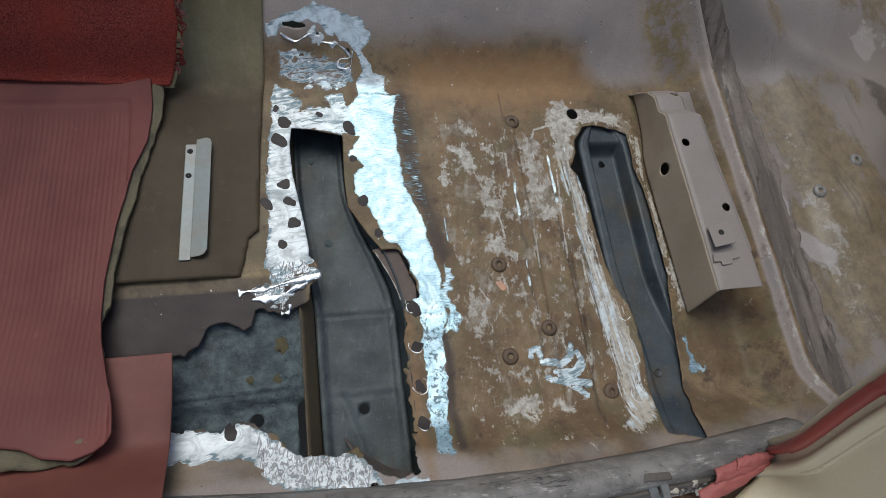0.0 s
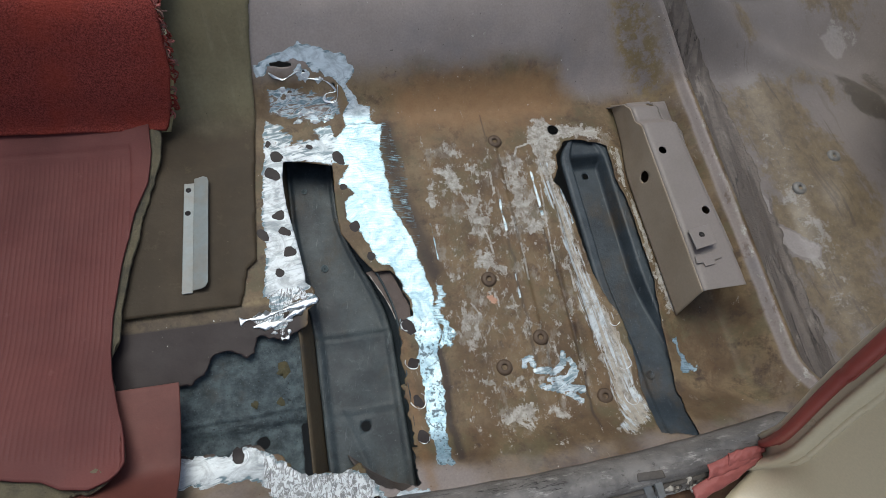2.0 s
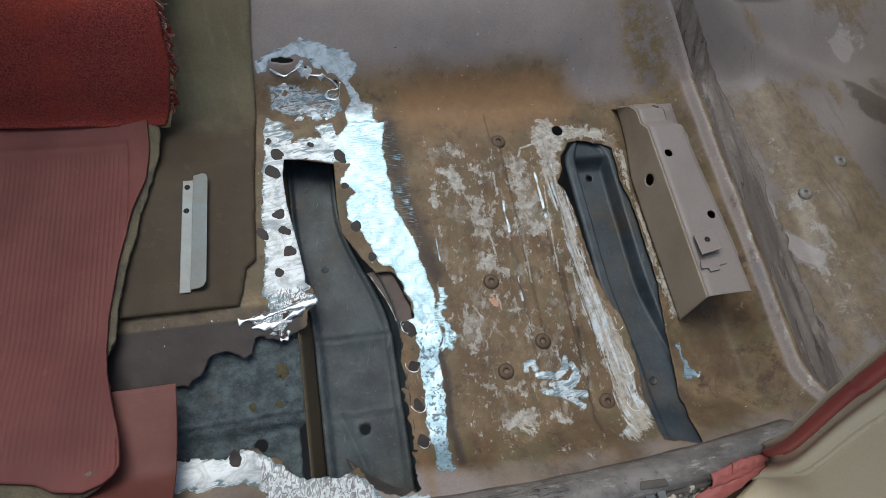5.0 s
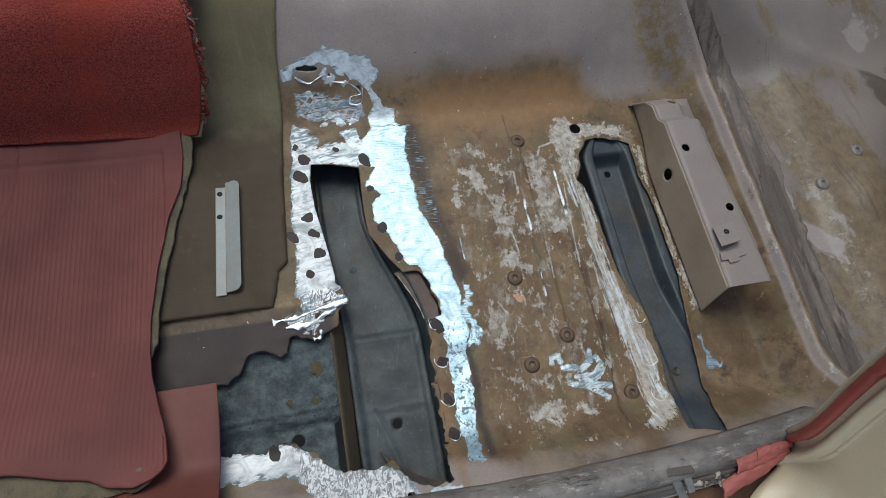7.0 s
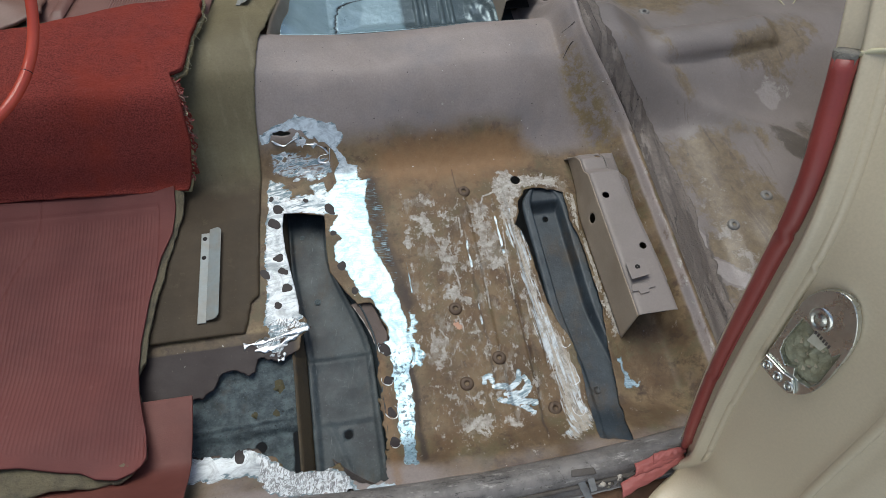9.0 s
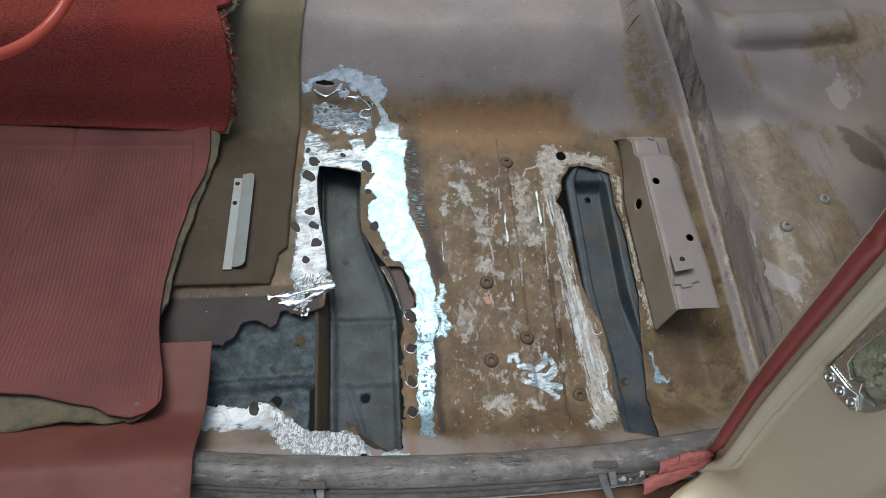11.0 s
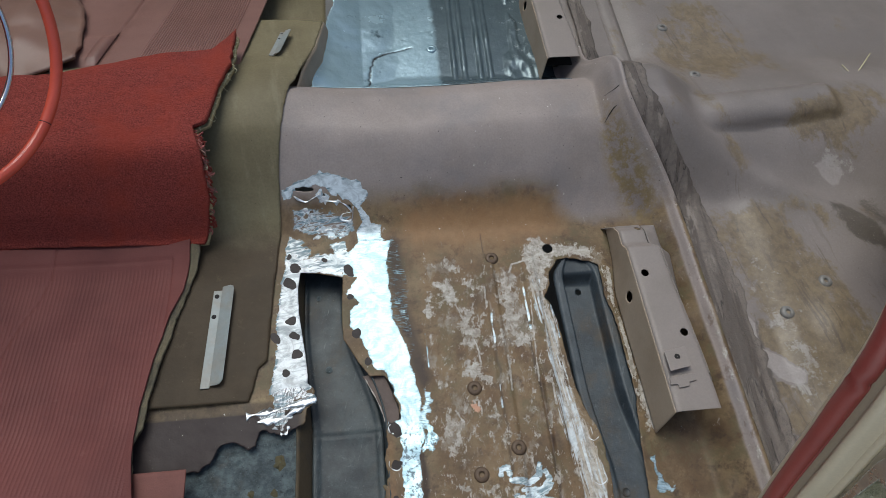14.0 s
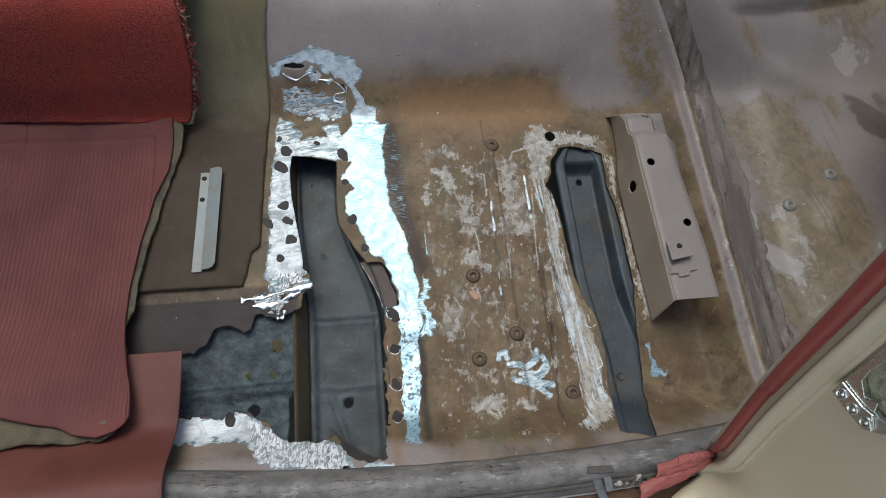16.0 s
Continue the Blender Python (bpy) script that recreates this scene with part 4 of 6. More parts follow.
def pan_marks(x, y):
    x = x + skew(y) * ease(0.28, 0.42, x)
    soft = x + 0.01 * (fbm(x, y, 0.03) - 0.5), y + 0.01 * (fbm(y, x, 0.03) - 0.5)
    warp = soft[0] + 0.007 * (fbm(x + 3, y, 0.009) - 0.5), soft[1] + 0.007 * (fbm(y + 5, x, 0.009) - 0.5)
    torn = warp[0] + 0.018 * (fbm(y, x, 0.012) - 0.5), warp[1] + 0.018 * (fbm(x, y, 0.012) - 0.5)
    right = field(BARE_RIGHT, *warp, 0.005)
    # Thinner grinding at the top; the fall-off also paints the reflection's bright middle.
    grade = 0.8 + 0.2 * ease(0.66, 0.57, y) - 0.14 * ease(0.36, 0.29, y)
    band = np.maximum(field(BAND, *warp, 0.008) - 0.6 * field(BAND_COAT, *torn, 0.008), 0)
    melt, shards = field(MELT_EDGE, *torn, 0.006), field(SHARDS, *torn, 0.006)
    sill_ = field(BARE_SILL, *torn, 0.006)
    bare = np.maximum.reduce([grade * right, 0.86 * field(BARE_LEFT, *warp, 0.006), 0.72 * band, 0.56 * field(BROWN_TOP, *soft, 0.012), 0.99 * field(CAP, *warp, 0.004), 0.82 * field(CAP_SIDE, x, y, 0.005), field(CAP_GLINT, x, y, 0.003),
                              0.66 * melt, 0.99 * sill_, 0.78 * field(RUB_BLUE, *torn, 0.006), (0.3 + 0.75 * grain(x * 5, y * 0.8, 0.03)) * field(STRIP, *warp, 0.005), 0.66 * field(SPLAT, *torn, 0.008)])
    for run, w in RUBS:
        bare = np.maximum(bare, np.clip(1.1 - 0.6 * along(run, x + 0.4 * (warp[0] - x), y + 0.4 * (warp[1] - y)) / (1.5 * w), 0, 0.72) * (0.72 + 0.45 * grain(x * 4 + y * 3, y * 4 - x * 3, 0.01)))
    for mx, my, r in MELT:
        bare = np.maximum(bare, 0.95 * np.clip(0.5 + (r - np.hypot(torn[0] - mx, (torn[1] - my) * 1.5)) / 0.006, 0, 1))
    for p, q, w in SCRAPES:
        bare = np.maximum(bare, 0.8 * np.clip(1.25 - along([p, q], x + 0.15 * (warp[0] - x), y) / w * 0.8, 0, 1) * (0.5 + 0.7 * grain(x * 3, y, 0.012)))
    chip, wash = np.zeros_like(x), np.zeros_like(x)
    for poly in CHIPS:
        chip = np.maximum(chip, 0.8 * field(poly, *torn, 0.009))
    for run, w in PALE:
        chip = np.maximum(chip, 0.8 * np.clip(1.3 - along(run, x + 0.2 * (warp[0] - x), y + 0.2 * (warp[1] - y)) / w * 0.8, 0, 1))
    for poly in WASH:
        wash = np.maximum(wash, 0.68 * field(poly, *soft, 0.016))
    chip = np.maximum.reduce([chip, 0.72 * field(CREAM, *torn, 0.008), 0.95 * field(STRIP, soft[0] + 0.003, soft[1], 0.01)])
    comb = field(COMB, *warp, 0.008)
    strip = np.maximum(field(STRIP, *warp, 0.006), field(STRIP, warp[0] + 0.009, warp[1], 0.006))
    dull = np.maximum.reduce([ease(-0.1, -0.15, x) * ease(0.715, 0.695, y), 0.8 * ease(0.69, 0.71, y), 0.85 * band, melt, sill_, 0.9 * ease(0.21, 0.23, x) * ease(0.31, 0.29, x), 0.7 * ease(0.06, 0.1, x) * ease(0.22, 0.2, x)])
    spot = np.zeros_like(x)
    for k, (dx, dy) in enumerate(DOTS):
        r = (0.0075, 0.0095, 0.0085, 0.007)[k % 4] * (0.65 if k in (6, 7, 8, 12) else 1.0)
        spot = np.maximum(spot, np.clip(0.5 + (r - np.hypot(warp[0] - dx + 0.35 * (y - dy) * (k % 2), (warp[1] - dy) * (0.8 + 0.12 * (k % 3)))) / 0.003, 0, 1))
    flats = ease(0.12, 0.2, y) * ease(0.68, 0.6, y)
    flake = 0.32 * flats * ease(0.0, 0.04, x) * ease(0.36, 0.26, x)
    flake = np.maximum.reduce([flake, wash, 0.62 * field(CREAM, *soft, 0.02), 0.38 * np.exp(-((x - 0.4975) / 0.006) ** 2) * ease(0.9, 0.7, y), 0.3 * field(CAP_SIDE, *soft, 0.02)])
    mauve = np.maximum.reduce([ease(0.7, 0.82, y), ease(0.19, 0.13, y) * (0.85 - 0.4 * ease(-0.05, 0.05, x)), ease(0.66, 0.75, y) * ease(0.24, 0.34, x), np.exp(-((x - 0.493) / 0.008) ** 2), ease(-0.2, -0.24, x) * 0.45 * ease(0.4, 0.34, y), 0.3 * ease(0.42, 0.47, x), 0.6 * field(CAP, x, y - 0.03, 0.03), 0.45 * field(BROWN_TOP, *soft, 0.02)])
    rust = 0.95 * np.exp(-((y - 0.705) / 0.055) ** 2) * ease(-0.1, 0.05, x) * (1 - 0.75 * ease(0.24, 0.34, x)) + 0.36 * ease(0.0, 0.03, x) * flats * ease(0.4, 0.2, x)
    rust = np.maximum(rust, 0.6 * ease(0.02, 0.0, np.abs(x + 0.047)) * ease(0.36, 0.32, y))
    ochre = np.exp(-((x - 0.458) / 0.026) ** 2) * np.exp(-((y - 0.765) / 0.085) ** 2) * 1.6
    ochre = np.maximum(ochre, 0.9 * ease(-0.19, -0.22, x) * ease(0.378, 0.39, y) * ease(0.42, 0.41, y))
    grime = np.clip(-1.2 * ease(0.378, 0.39, y) + 1.8 * ease(-0.17, -0.2, x) * ease(0.42, 0.4, y) * ease(0.2, 0.24, y), 0, 1)
    # First three runs paint the shade along a step, a groove and a rib.
    for run, w, g in (([(0.002, 0.3), (-0.003, 0.16)], 0.006, 0.75), ([(0.197, 0.47), (0.206, 0.31), (0.203, 0.243), (0.196, 0.165)], 0.0022, 0.6), ([(0.138, 0.47), (0.138, 0.316), (0.134, 0.259)], 0.0018, 0.45),
                      ([(-0.02, 0.68), (-0.015, 0.56), (0.006, 0.46), (0.012, 0.42)], 0.012, 0.7), ([(0.14, 0.69), (0.142, 0.64)], 0.0012, 0.55)):
        grime = np.maximum(grime, g * np.clip(1.4 - along(run, *soft) / w, 0, 1))
    pit = ease(0.38, 0.31, y) * ease(-0.06, -0.04, x) * ease(0.05, 0.03, x)
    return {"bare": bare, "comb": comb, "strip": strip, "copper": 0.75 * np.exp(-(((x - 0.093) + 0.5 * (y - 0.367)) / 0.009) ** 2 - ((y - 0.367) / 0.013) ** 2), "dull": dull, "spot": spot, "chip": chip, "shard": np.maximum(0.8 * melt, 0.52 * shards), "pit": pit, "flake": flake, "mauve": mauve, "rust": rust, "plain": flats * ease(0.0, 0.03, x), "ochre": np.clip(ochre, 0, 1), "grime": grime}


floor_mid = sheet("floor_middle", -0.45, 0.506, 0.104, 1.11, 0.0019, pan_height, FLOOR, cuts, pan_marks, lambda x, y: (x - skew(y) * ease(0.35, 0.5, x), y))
tagged(floor_mid, "worn pressed-steel car floor, patches ground to bare metal, rusty cut-out holes", "car floor", kind="structure")


low_front = sheet("floor_front_low", -1.3, -0.448, 0.1, 0.42, 0.006, lambda x, y: 0.085 * ease(0.185, 0.112, y) + 0.002 * (fbm(x, y, 0.05) - 0.5), RISER_TAN)
tagged(low_front, "tan primed floor sheet under the red mats", "car floor", kind="structure")


def front_top(y):
    """The front panel's crown, which falls away slowly on the far side."""
    return 0.12 * ease(0.69, 0.86, y) * (1 - 0.72 * ease(0.9, 1.4, y))


def front_height(x, y):
    z = front_top(y) + crest(x, y) + 0.004 + 0.004 * ease(-0.26, -0.3, x) * ease(0.66, 0.6, y)
    return z + 0.002 * (fbm(x, y, 0.09) - 0.5)


def front_cuts(x, y):
    line = [(-1.3, 0.402), (-0.262, 0.406), (-0.255, 0.43), (-0.25, 0.46), (-0.236, 0.47), (-0.23, 0.6), (-0.216, 0.78), (-0.19, 0.94), (-0.181, 0.957), (-0.173, 1.004), (-0.152, 1.087), (-0.137, 1.19), (-0.2, 1.2), (-1.3, 1.21)]
    return -sdf(line, x, y) + 0.0015 * (fbm(x, y, 0.01) - 0.5)


floor_front = sheet("floor_front", -1.3, -0.12, 0.39, 1.22, 0.005, front_height, OLIVE, front_cuts, lambda x, y: {"trodden": ease(0.79, 0.62, y)})
tagged(floor_front, "olive-brown painted steel floor panel lapped over the tunnel", "car floor", kind="structure")


def rear_height(x, y):
    x = x + skew(y) * ease(0.8, 0.55, x)
    z = 0.04 + 0.4 * tunnel(y) + 0.085 * ease(0.1, 0.0, y)
    z = z + 0.01 * ease(0.6, 0.66, x) + tunnel(y) * 0.68 * ease(0.7, 0.58, x)
    run = ease(0.65, 0.7, x) * ease(0.895, 0.85, x)
    z = z + 0.026 * run * np.sqrt(np.clip(1 - ((y - 0.868 - 0.13 * (x - 0.65)) / 0.043) ** 2, 0, 1))
    z = z + 0.012 * ease(0.62, 0.7, x) * ease(1.1, 1.0, x) * np.exp(-((y - 0.752 + 0.59 * (x - 0.648)) / 0.03) ** 2)
    z = z + 0.012 * ease(0.6, 0.64, x) * ease(0.8, 0.7, x) * np.exp(-((y - 0.4 - 0.5 * (x - 0.62)) / 0.05) ** 2)
    z = z - 0.008 * np.exp(-((x - 0.66) / 0.03) ** 2 - ((y - 0.42) / 0.06) ** 2)
    return z + 0.004 * (fbm(x, y, 0.12) - 0.5) + 0.0012 * (fbm(x, y, 0.02) - 0.5)


def rear_marks(x, y):
    band = np.interp(y, [0.3, 0.51, 0.65, 0.81, 0.9, 1.2], [0.58, 0.605, 0.632, 0.635, 0.6, 0.59])
    rust = 0.16 + 0.16 * ease(0.75, 0.55, y) + 0.5 * np.exp(-((x - 0.65) / 0.09) ** 2) * ease(0.75, 0.65, y) * ease(0.2, 0.3, y) + 0.8 * np.exp(-((x - 0.87) / 0.11) ** 2 - ((y - 0.84 - 0.3 * (x - 0.8)) / 0.05) ** 2)
    rust = np.maximum(rust, 0.78 * np.exp(-((x - 0.68) / 0.15) ** 2 - ((y - 1.12) / 0.16) ** 2))
    rust = np.maximum(rust, 0.5 * np.exp(-((x - band) / 0.03) ** 2))
    flake = 0.16 + 0.3 * np.exp(-((x - 0.63) / 0.05) ** 2) * ease(0.2, 0.3, y) * ease(0.65, 0.5, y) + 0.45 * np.exp(-((x - 0.84) / 0.04) ** 2 - ((y - 0.76) / 0.03) ** 2)
    mud = 0.95 * np.exp(-(((x - 0.83) + 0.6 * (y - 0.64)) / 0.035) ** 2 - ((y - 0.63) / 0.06) ** 2)
    mud = np.maximum(mud, 0.62 * field([(0.84, 0.69), (0.9, 0.7), (0.94, 0.6), (0.98, 0.45), (0.9, 0.45), (0.88, 0.58)], x, y, 0.03))
    mud = np.maximum(mud, 0.42 * np.exp(-((x - band + 0.02) / 0.008) ** 2) + 0.4 * ease(0.615, 0.59, x) * ease(0.5, 0.3, y))
    clean = field([(0.563, 0.483), (0.578, 0.461), (0.567, 0.417), (0.598, 0.396), (0.624, 0.367), (0.619, 0.347), (0.592, 0.359), (0.561, 0.385), (0.551, 0.438)], x + 0.012 * (fbm(x, y, 0.02) - 0.5), y + 0.012 * (fbm(y, x, 0.02) - 0.5), 0.006)
    clean = np.maximum(clean, 0.9 * field([(0.79, 0.76), (0.83, 0.775), (0.855, 0.745), (0.83, 0.715)], x + 0.02 * (fbm(x, y, 0.02) - 0.5), y, 0.012))
    halo = np.exp(-((x - 0.6) / 0.06) ** 2 - ((y - 0.41) / 0.1) ** 2)
    rust = np.maximum(rust, 0.62 * halo)
    return {"rust": rust - 1.6 * clean, "flake": flake, "mud": mud, "clean": clean}


floor_rear = sheet("floor_rear", 0.497, 1.75, 0.02, 1.76, 0.006, rear_height, REAR, None, rear_marks, lambda x, y: (x - skew(y) * ease(0.75, 0.55, x), y))
tagged(floor_rear, "mauve primed rear car floor with rust stains and a pressed rib", "car floor", kind="structure")

# seam strip with cracked sealer between the middle and rear floors
def seam_half(y):
    return 0.026 + 0.013 * ease(0.75, 0.6, y) - 0.009 * ease(0.95, 1.1, y)


seam = sheet("floor_seam", 0.5, 0.58, 0.12, 1.5, 0.0025,
             lambda x, y: rear_height(x, y) + 0.004 + 0.004 * (fbm((x + skew(y)) * 3, y * 0.4, 0.03) - 0.5) + rib(x + skew(y), 0.53, 0.024, 0.003),
             SEAM, lambda x, y: seam_half(y) - np.abs(x + skew(y) - 0.53 - 0.008 * (fbm(y, x * 0, 0.1) - 0.5)) + (0.007 + 0.012 * ease(0.52, 0.54, x + skew(y))) * (fbm(x, y, 0.025) - 0.5), None, lambda x, y: (x - skew(y), y))
tagged(seam, "dark cracked seam sealer along a floor joint", "sealer", kind="structure")

def on_pan(x, y, up=0.0):
    return Vector((x, y, float(pan_height(np.array([x]), np.array([y]))[0]) + up))


for run in ([(0.383, 0.882), (0.395, 0.876), (0.41, 0.88)], [(0.38, 0.838), (0.392, 0.847), (0.414, 0.843)]):
    v_, f_ = tube([on_pan(x, y, 0.0002) for x, y in run], lambda u: 0.0004 + 0.0012 * u, 20, 6, wobble=0.5, flat=0.4)
    tagged(piece("floor_crack", v_, f_, BLACK), "short dark crack across the floor joint", "crack", kind="structure")

beads = thing("weld_scars", "bright melted weld beads and drill rings on the bared floor", "weld scars", (-0.15, 0.74, 0.03), kind="stuff")
for run, r in (([(-0.193, 0.761), (-0.174, 0.753), (-0.16, 0.757), (-0.148, 0.761), (-0.14, 0.754), (-0.113, 0.751)], 0.001), ([(-0.113, 0.751), (-0.102, 0.746), (-0.093, 0.737), (-0.109, 0.734), (-0.11, 0.726), (-0.094, 0.725), (-0.089, 0.744)], 0.0008),
               ([(-0.265, 0.384), (-0.25, 0.386), (-0.228, 0.388), (-0.2, 0.394), (-0.157, 0.402)], 0.002), ([(-0.248, 0.374), (-0.214, 0.376), (-0.19, 0.386), (-0.16, 0.4)], 0.0024), ([(-0.212, 0.352), (-0.203, 0.354), (-0.2, 0.364)], 0.0012)):
    v_, f_ = tube([on_pan(x, y, 0.0008) for x, y in run], lambda u, r=r: r * (0.35 + 1.9 * abs(math.sin(u * 7 + r * 4000)) ** 2), 60, 10, wobble=1.6, flat=0.16)
    piece("bead", v_, f_, BRIGHT, beads)
rr = random.Random(12)
for x, y, r in MELT + [(-0.23, 0.39, 0.008), (-0.205, 0.376, 0.009), (-0.18, 0.392, 0.008), (-0.22, 0.362, 0.006)]:
    base = on_pan(x, y)
    squash, phase = rr.uniform(0.4, 0.9), rr.uniform(0, 6)
    v_, f_ = [], []
    for ring, (q, h) in enumerate(((0.02, 0.0012), (0.45, 0.001), (0.8, 0.0006), (1.0, -0.0003))):
        for a in range(18):
            w = a * math.pi / 9
            rad = r * 0.85 * q * (1 + 0.75 * noise.noise(Vector((math.cos(w) * 1.6 + phase, math.sin(w) * 1.6, phase))) + 0.45 * noise.noise(Vector((math.cos(w) * 5, math.sin(w) * 5, phase))))
            px_, py_ = x + rad * math.cos(w), y + rad * math.sin(w) * squash
            v_.append(on_pan(px_, py_, h * (1 + 0.6 * noise.noise(Vector((px_ * 400, py_ * 400, 1))))))
    f_ = [(i * 18 + a, i * 18 + (a + 1) % 18, (i + 1) * 18 + (a + 1) % 18, (i + 1) * 18 + a) for i in range(3) for a in range(18)]
    piece("melted_lump", v_, f_, LUMP, beads)
for k, (x, y) in enumerate([q for q in DOTS if q[1] < 0.36] + [(0.272, 0.31), (0.268, 0.245), (0.262, 0.195)]):
    r = 0.0085 + 0.001 * (k % 3)
    a0 = 2.2 + 0.5 * (k % 4)
    v_, f_ = tube([on_pan(x + (r + 0.0007 * math.sin(3 * q + k)) * math.cos(a0 + q), y + (r + 0.001 * math.sin(2 * q + 2 * k)) * math.sin(a0 + q), 0.0003) for q in np.linspace(0, 2.4 + 0.9 * (k % 3), 9)], lambda u: 0.0002 + 0.0006 * abs(math.sin(u * 5 + x * 900)) ** 2, 30, 6, wobble=0.6, flat=0.25)
    piece("drill_ring", v_, f_, BRIGHT, beads)

# under the holes
chan = thing("floor_channel", "dark undercoated steel channel under the cut-out floor", "floor channel", (-0.12, 0.38, -0.055), kind="structure")


def chan_mid(y):
    return -0.113 - 0.036 * ease(0.34, 0.56, y)


def chan_half(y):
    return 0.056 - 0.02 * ease(0.36, 0.56, y)


def chan_bottom(u, v):
    x = chan_mid(v) + u * chan_half(v)
    z = -0.05 + 0.005 * float(ease(0.36, 0.35, v)) + 0.0015 * math.exp(-((v - 0.352) / 0.008) ** 2) + 0.006 * float(ease(0.25, 0.235, v)) + 0.004 * float(ease(0.75, 0.9, abs(u)))
    z += 0.0025 * math.exp(-((u + 0.55 - (0.25 - v) * 6) / 0.08) ** 2) * float(ease(0.26, 0.24, v)) + 0.002 * (float(fbm(x, v, 0.03)) - 0.5)
    return (x, v, z)


us, vs = np.linspace(-1, 1, 33), np.linspace(0.1, 0.68, 110)
v_, f_ = grid_sheet(us, vs, chan_bottom)
hx, hy = -0.113, 0.223
v_, f_ = punch(v_, f_, [(hx, hy, 0.0072)])
thick(piece("channel_bottom", v_, f_, CHANNEL, chan), 0.002)
for name, side, mat_, top in (("channel_wall", -1, WALLRUST, -0.004), ("channel_wall", 1, CHANNEL, -0.004)):
    v_, f_ = grid_sheet(np.linspace(0, 1, 6), vs, lambda u, v: (chan_mid(v) + side * (chan_half(v) + u * (0.02 if side < 0 else 0.006)), v, -0.05 + u * (top + 0.05)))
    thick(piece(name, v_, f_, mat_, chan), 0.002)
for cx, cy, r in ((-0.143, 0.465, 0.006), (-0.16, 0.6, 0.005)):
    v_, f_ = lathe([(0.0005, 0.0005), (r * 0.5, 0.0004), (r * 0.8, 0.0002), (r, 0.0)], 14, (cx, cy, -0.0495 + 0.0012))
    piece("weld_dimple", v_, f_, DARK, chan)

bm = bmesh.new()
slab(bm, [(-0.086, 0.436), (-0.066, 0.44), (-0.048, 0.432), (-0.029, 0.377), (-0.03, 0.36), (-0.05, 0.352), (-0.058, 0.38), (-0.077, 0.424)], -0.0105, -0.009)
soften(part("torn_flange", bm, TORN, chan, "rusty torn flange at the hole"), 0.0008)
v_, f_ = tube([(-0.081, 0.432, -0.0088), (-0.0765, 0.422, -0.0086), (-0.066, 0.4, -0.0088), (-0.0575, 0.378, -0.0087), (-0.0525, 0.36, -0.0089)], lambda u: 0.0003 + 0.0009 * abs(math.sin(u * 11)) ** 2, 40, 6, wobble=0.6)
piece("worn_edge", v_, f_, WHITE_EDGE, chan, "pale worn edge of the torn flange")
v_, f_ = grid_sheet(np.linspace(0, 1, 12), np.linspace(0, 1, 12), lambda u, w: (-0.146 + 0.09 * u + 0.03 * w * (1 - u), 0.196 - 0.052 * u - 0.012 * math.sin(3.1 * u) - 0.066 * w, -0.046 * (1 - w) + 0.05 * w ** 1.3 + 0.01 * u * w + 0.003 * math.sin(6 * u)))
thick(piece("end_gusset", v_, f_, GUSSET, chan, "brown end gusset rising to the sill"), 0.0015)

patch = thing("floor_support", "rough dark undercoated support panel bared by a torn floor", "support panel", (-0.27, 0.25, -0.01), kind="structure")


def patch_height(x, y):
    z = -0.012 + 0.05 * ease(0.2, 0.12, y) + 0.004 * np.exp(-((y - 0.259 - 0.02 * (x + 0.25)) / 0.003) ** 2) - 0.008 * ease(0.25, 0.235, y) * ease(0.15, 0.2, y)
    return z + 0.005 * (fbm(x, y, 0.01) - 0.5) + 0.004 * (fbm(x, y, 0.05) - 0.5)


body = sheet("panel", -0.42, -0.184, 0.11, 0.42, 0.0025, patch_height, DARK,
             lambda x, y: np.minimum(np.minimum(np.hypot(x + 0.248, y - 0.222) - 0.0085, -0.184 - 0.014 * ease(0.242, 0.236, y) - x + 0.002 * (fbm(x, y, 0.012) - 0.5)), np.hypot(x + 0.22, y - 0.21) - 0.001))
under(body, patch)
for cx, cy, r in ((-0.213, 0.312, 0.01), (-0.255, 0.272, 0.006), (-0.22, 0.27, 0.0065)):
    v_, f_ = lathe([(0.0005, 0.0022), (r * 0.6, 0.002), (r, 0.0)], 16, (cx, cy, float(patch_height(np.array(cx), np.array(cy)))))
    v_ = [Vector((p[0] + 0.005 * noise.noise(p * 160), p[1] + 0.005 * noise.noise(p * 170), p[2])) for p in v_]
    piece("rust_scab", v_, f_, SCAB, patch)
v_, f_ = lathe([(0.004, 0.0), (0.005, 0.002), (0.0085, 0.0022), (0.0095, 0.0)], 16, (-0.198, 0.268, -0.012))
piece("spot_ring", v_, f_, DARK, patch)

rail = thing("seat_rail_channel", "blue-grey pressed steel seat rail channel in a cut slot", "rail channel", (0.315, 0.38, -0.03), kind="structure")


def rail_place(u, v):
    half = 0.046 * math.sqrt(max(0.0, 1 - float(ease(0.575, 0.632, v)) ** 2 * 0.75))
    x = 0.309 + u * (half + (0.006 if u > 0 else 0.0)) + 0.01 * float(ease(0.4, 0.25, v)) - 0.018 * float(ease(0.2, 0.12, v))
    deep = float(ease(0.2, 0.38, v))
    z = -0.003 - 0.029 * deep + (0.003 + 0.025 * deep) * float(ease(0.52, 0.62, abs(u))) - 0.004 * float(ease(0.9, 1.0, abs(u)))
    z -= 0.004 * (1 - deep) * float(ease(0.55, 0.65, u))
    if v > 0.585:
        z = max(z, -0.03 + 0.022 * float(ease(0.585, 0.6, v)))
    return (x, v, z + 0.064 * float(ease(0.21, 0.1, v)) + 0.001 * (float(fbm(x, v, 0.03)) - 0.5))


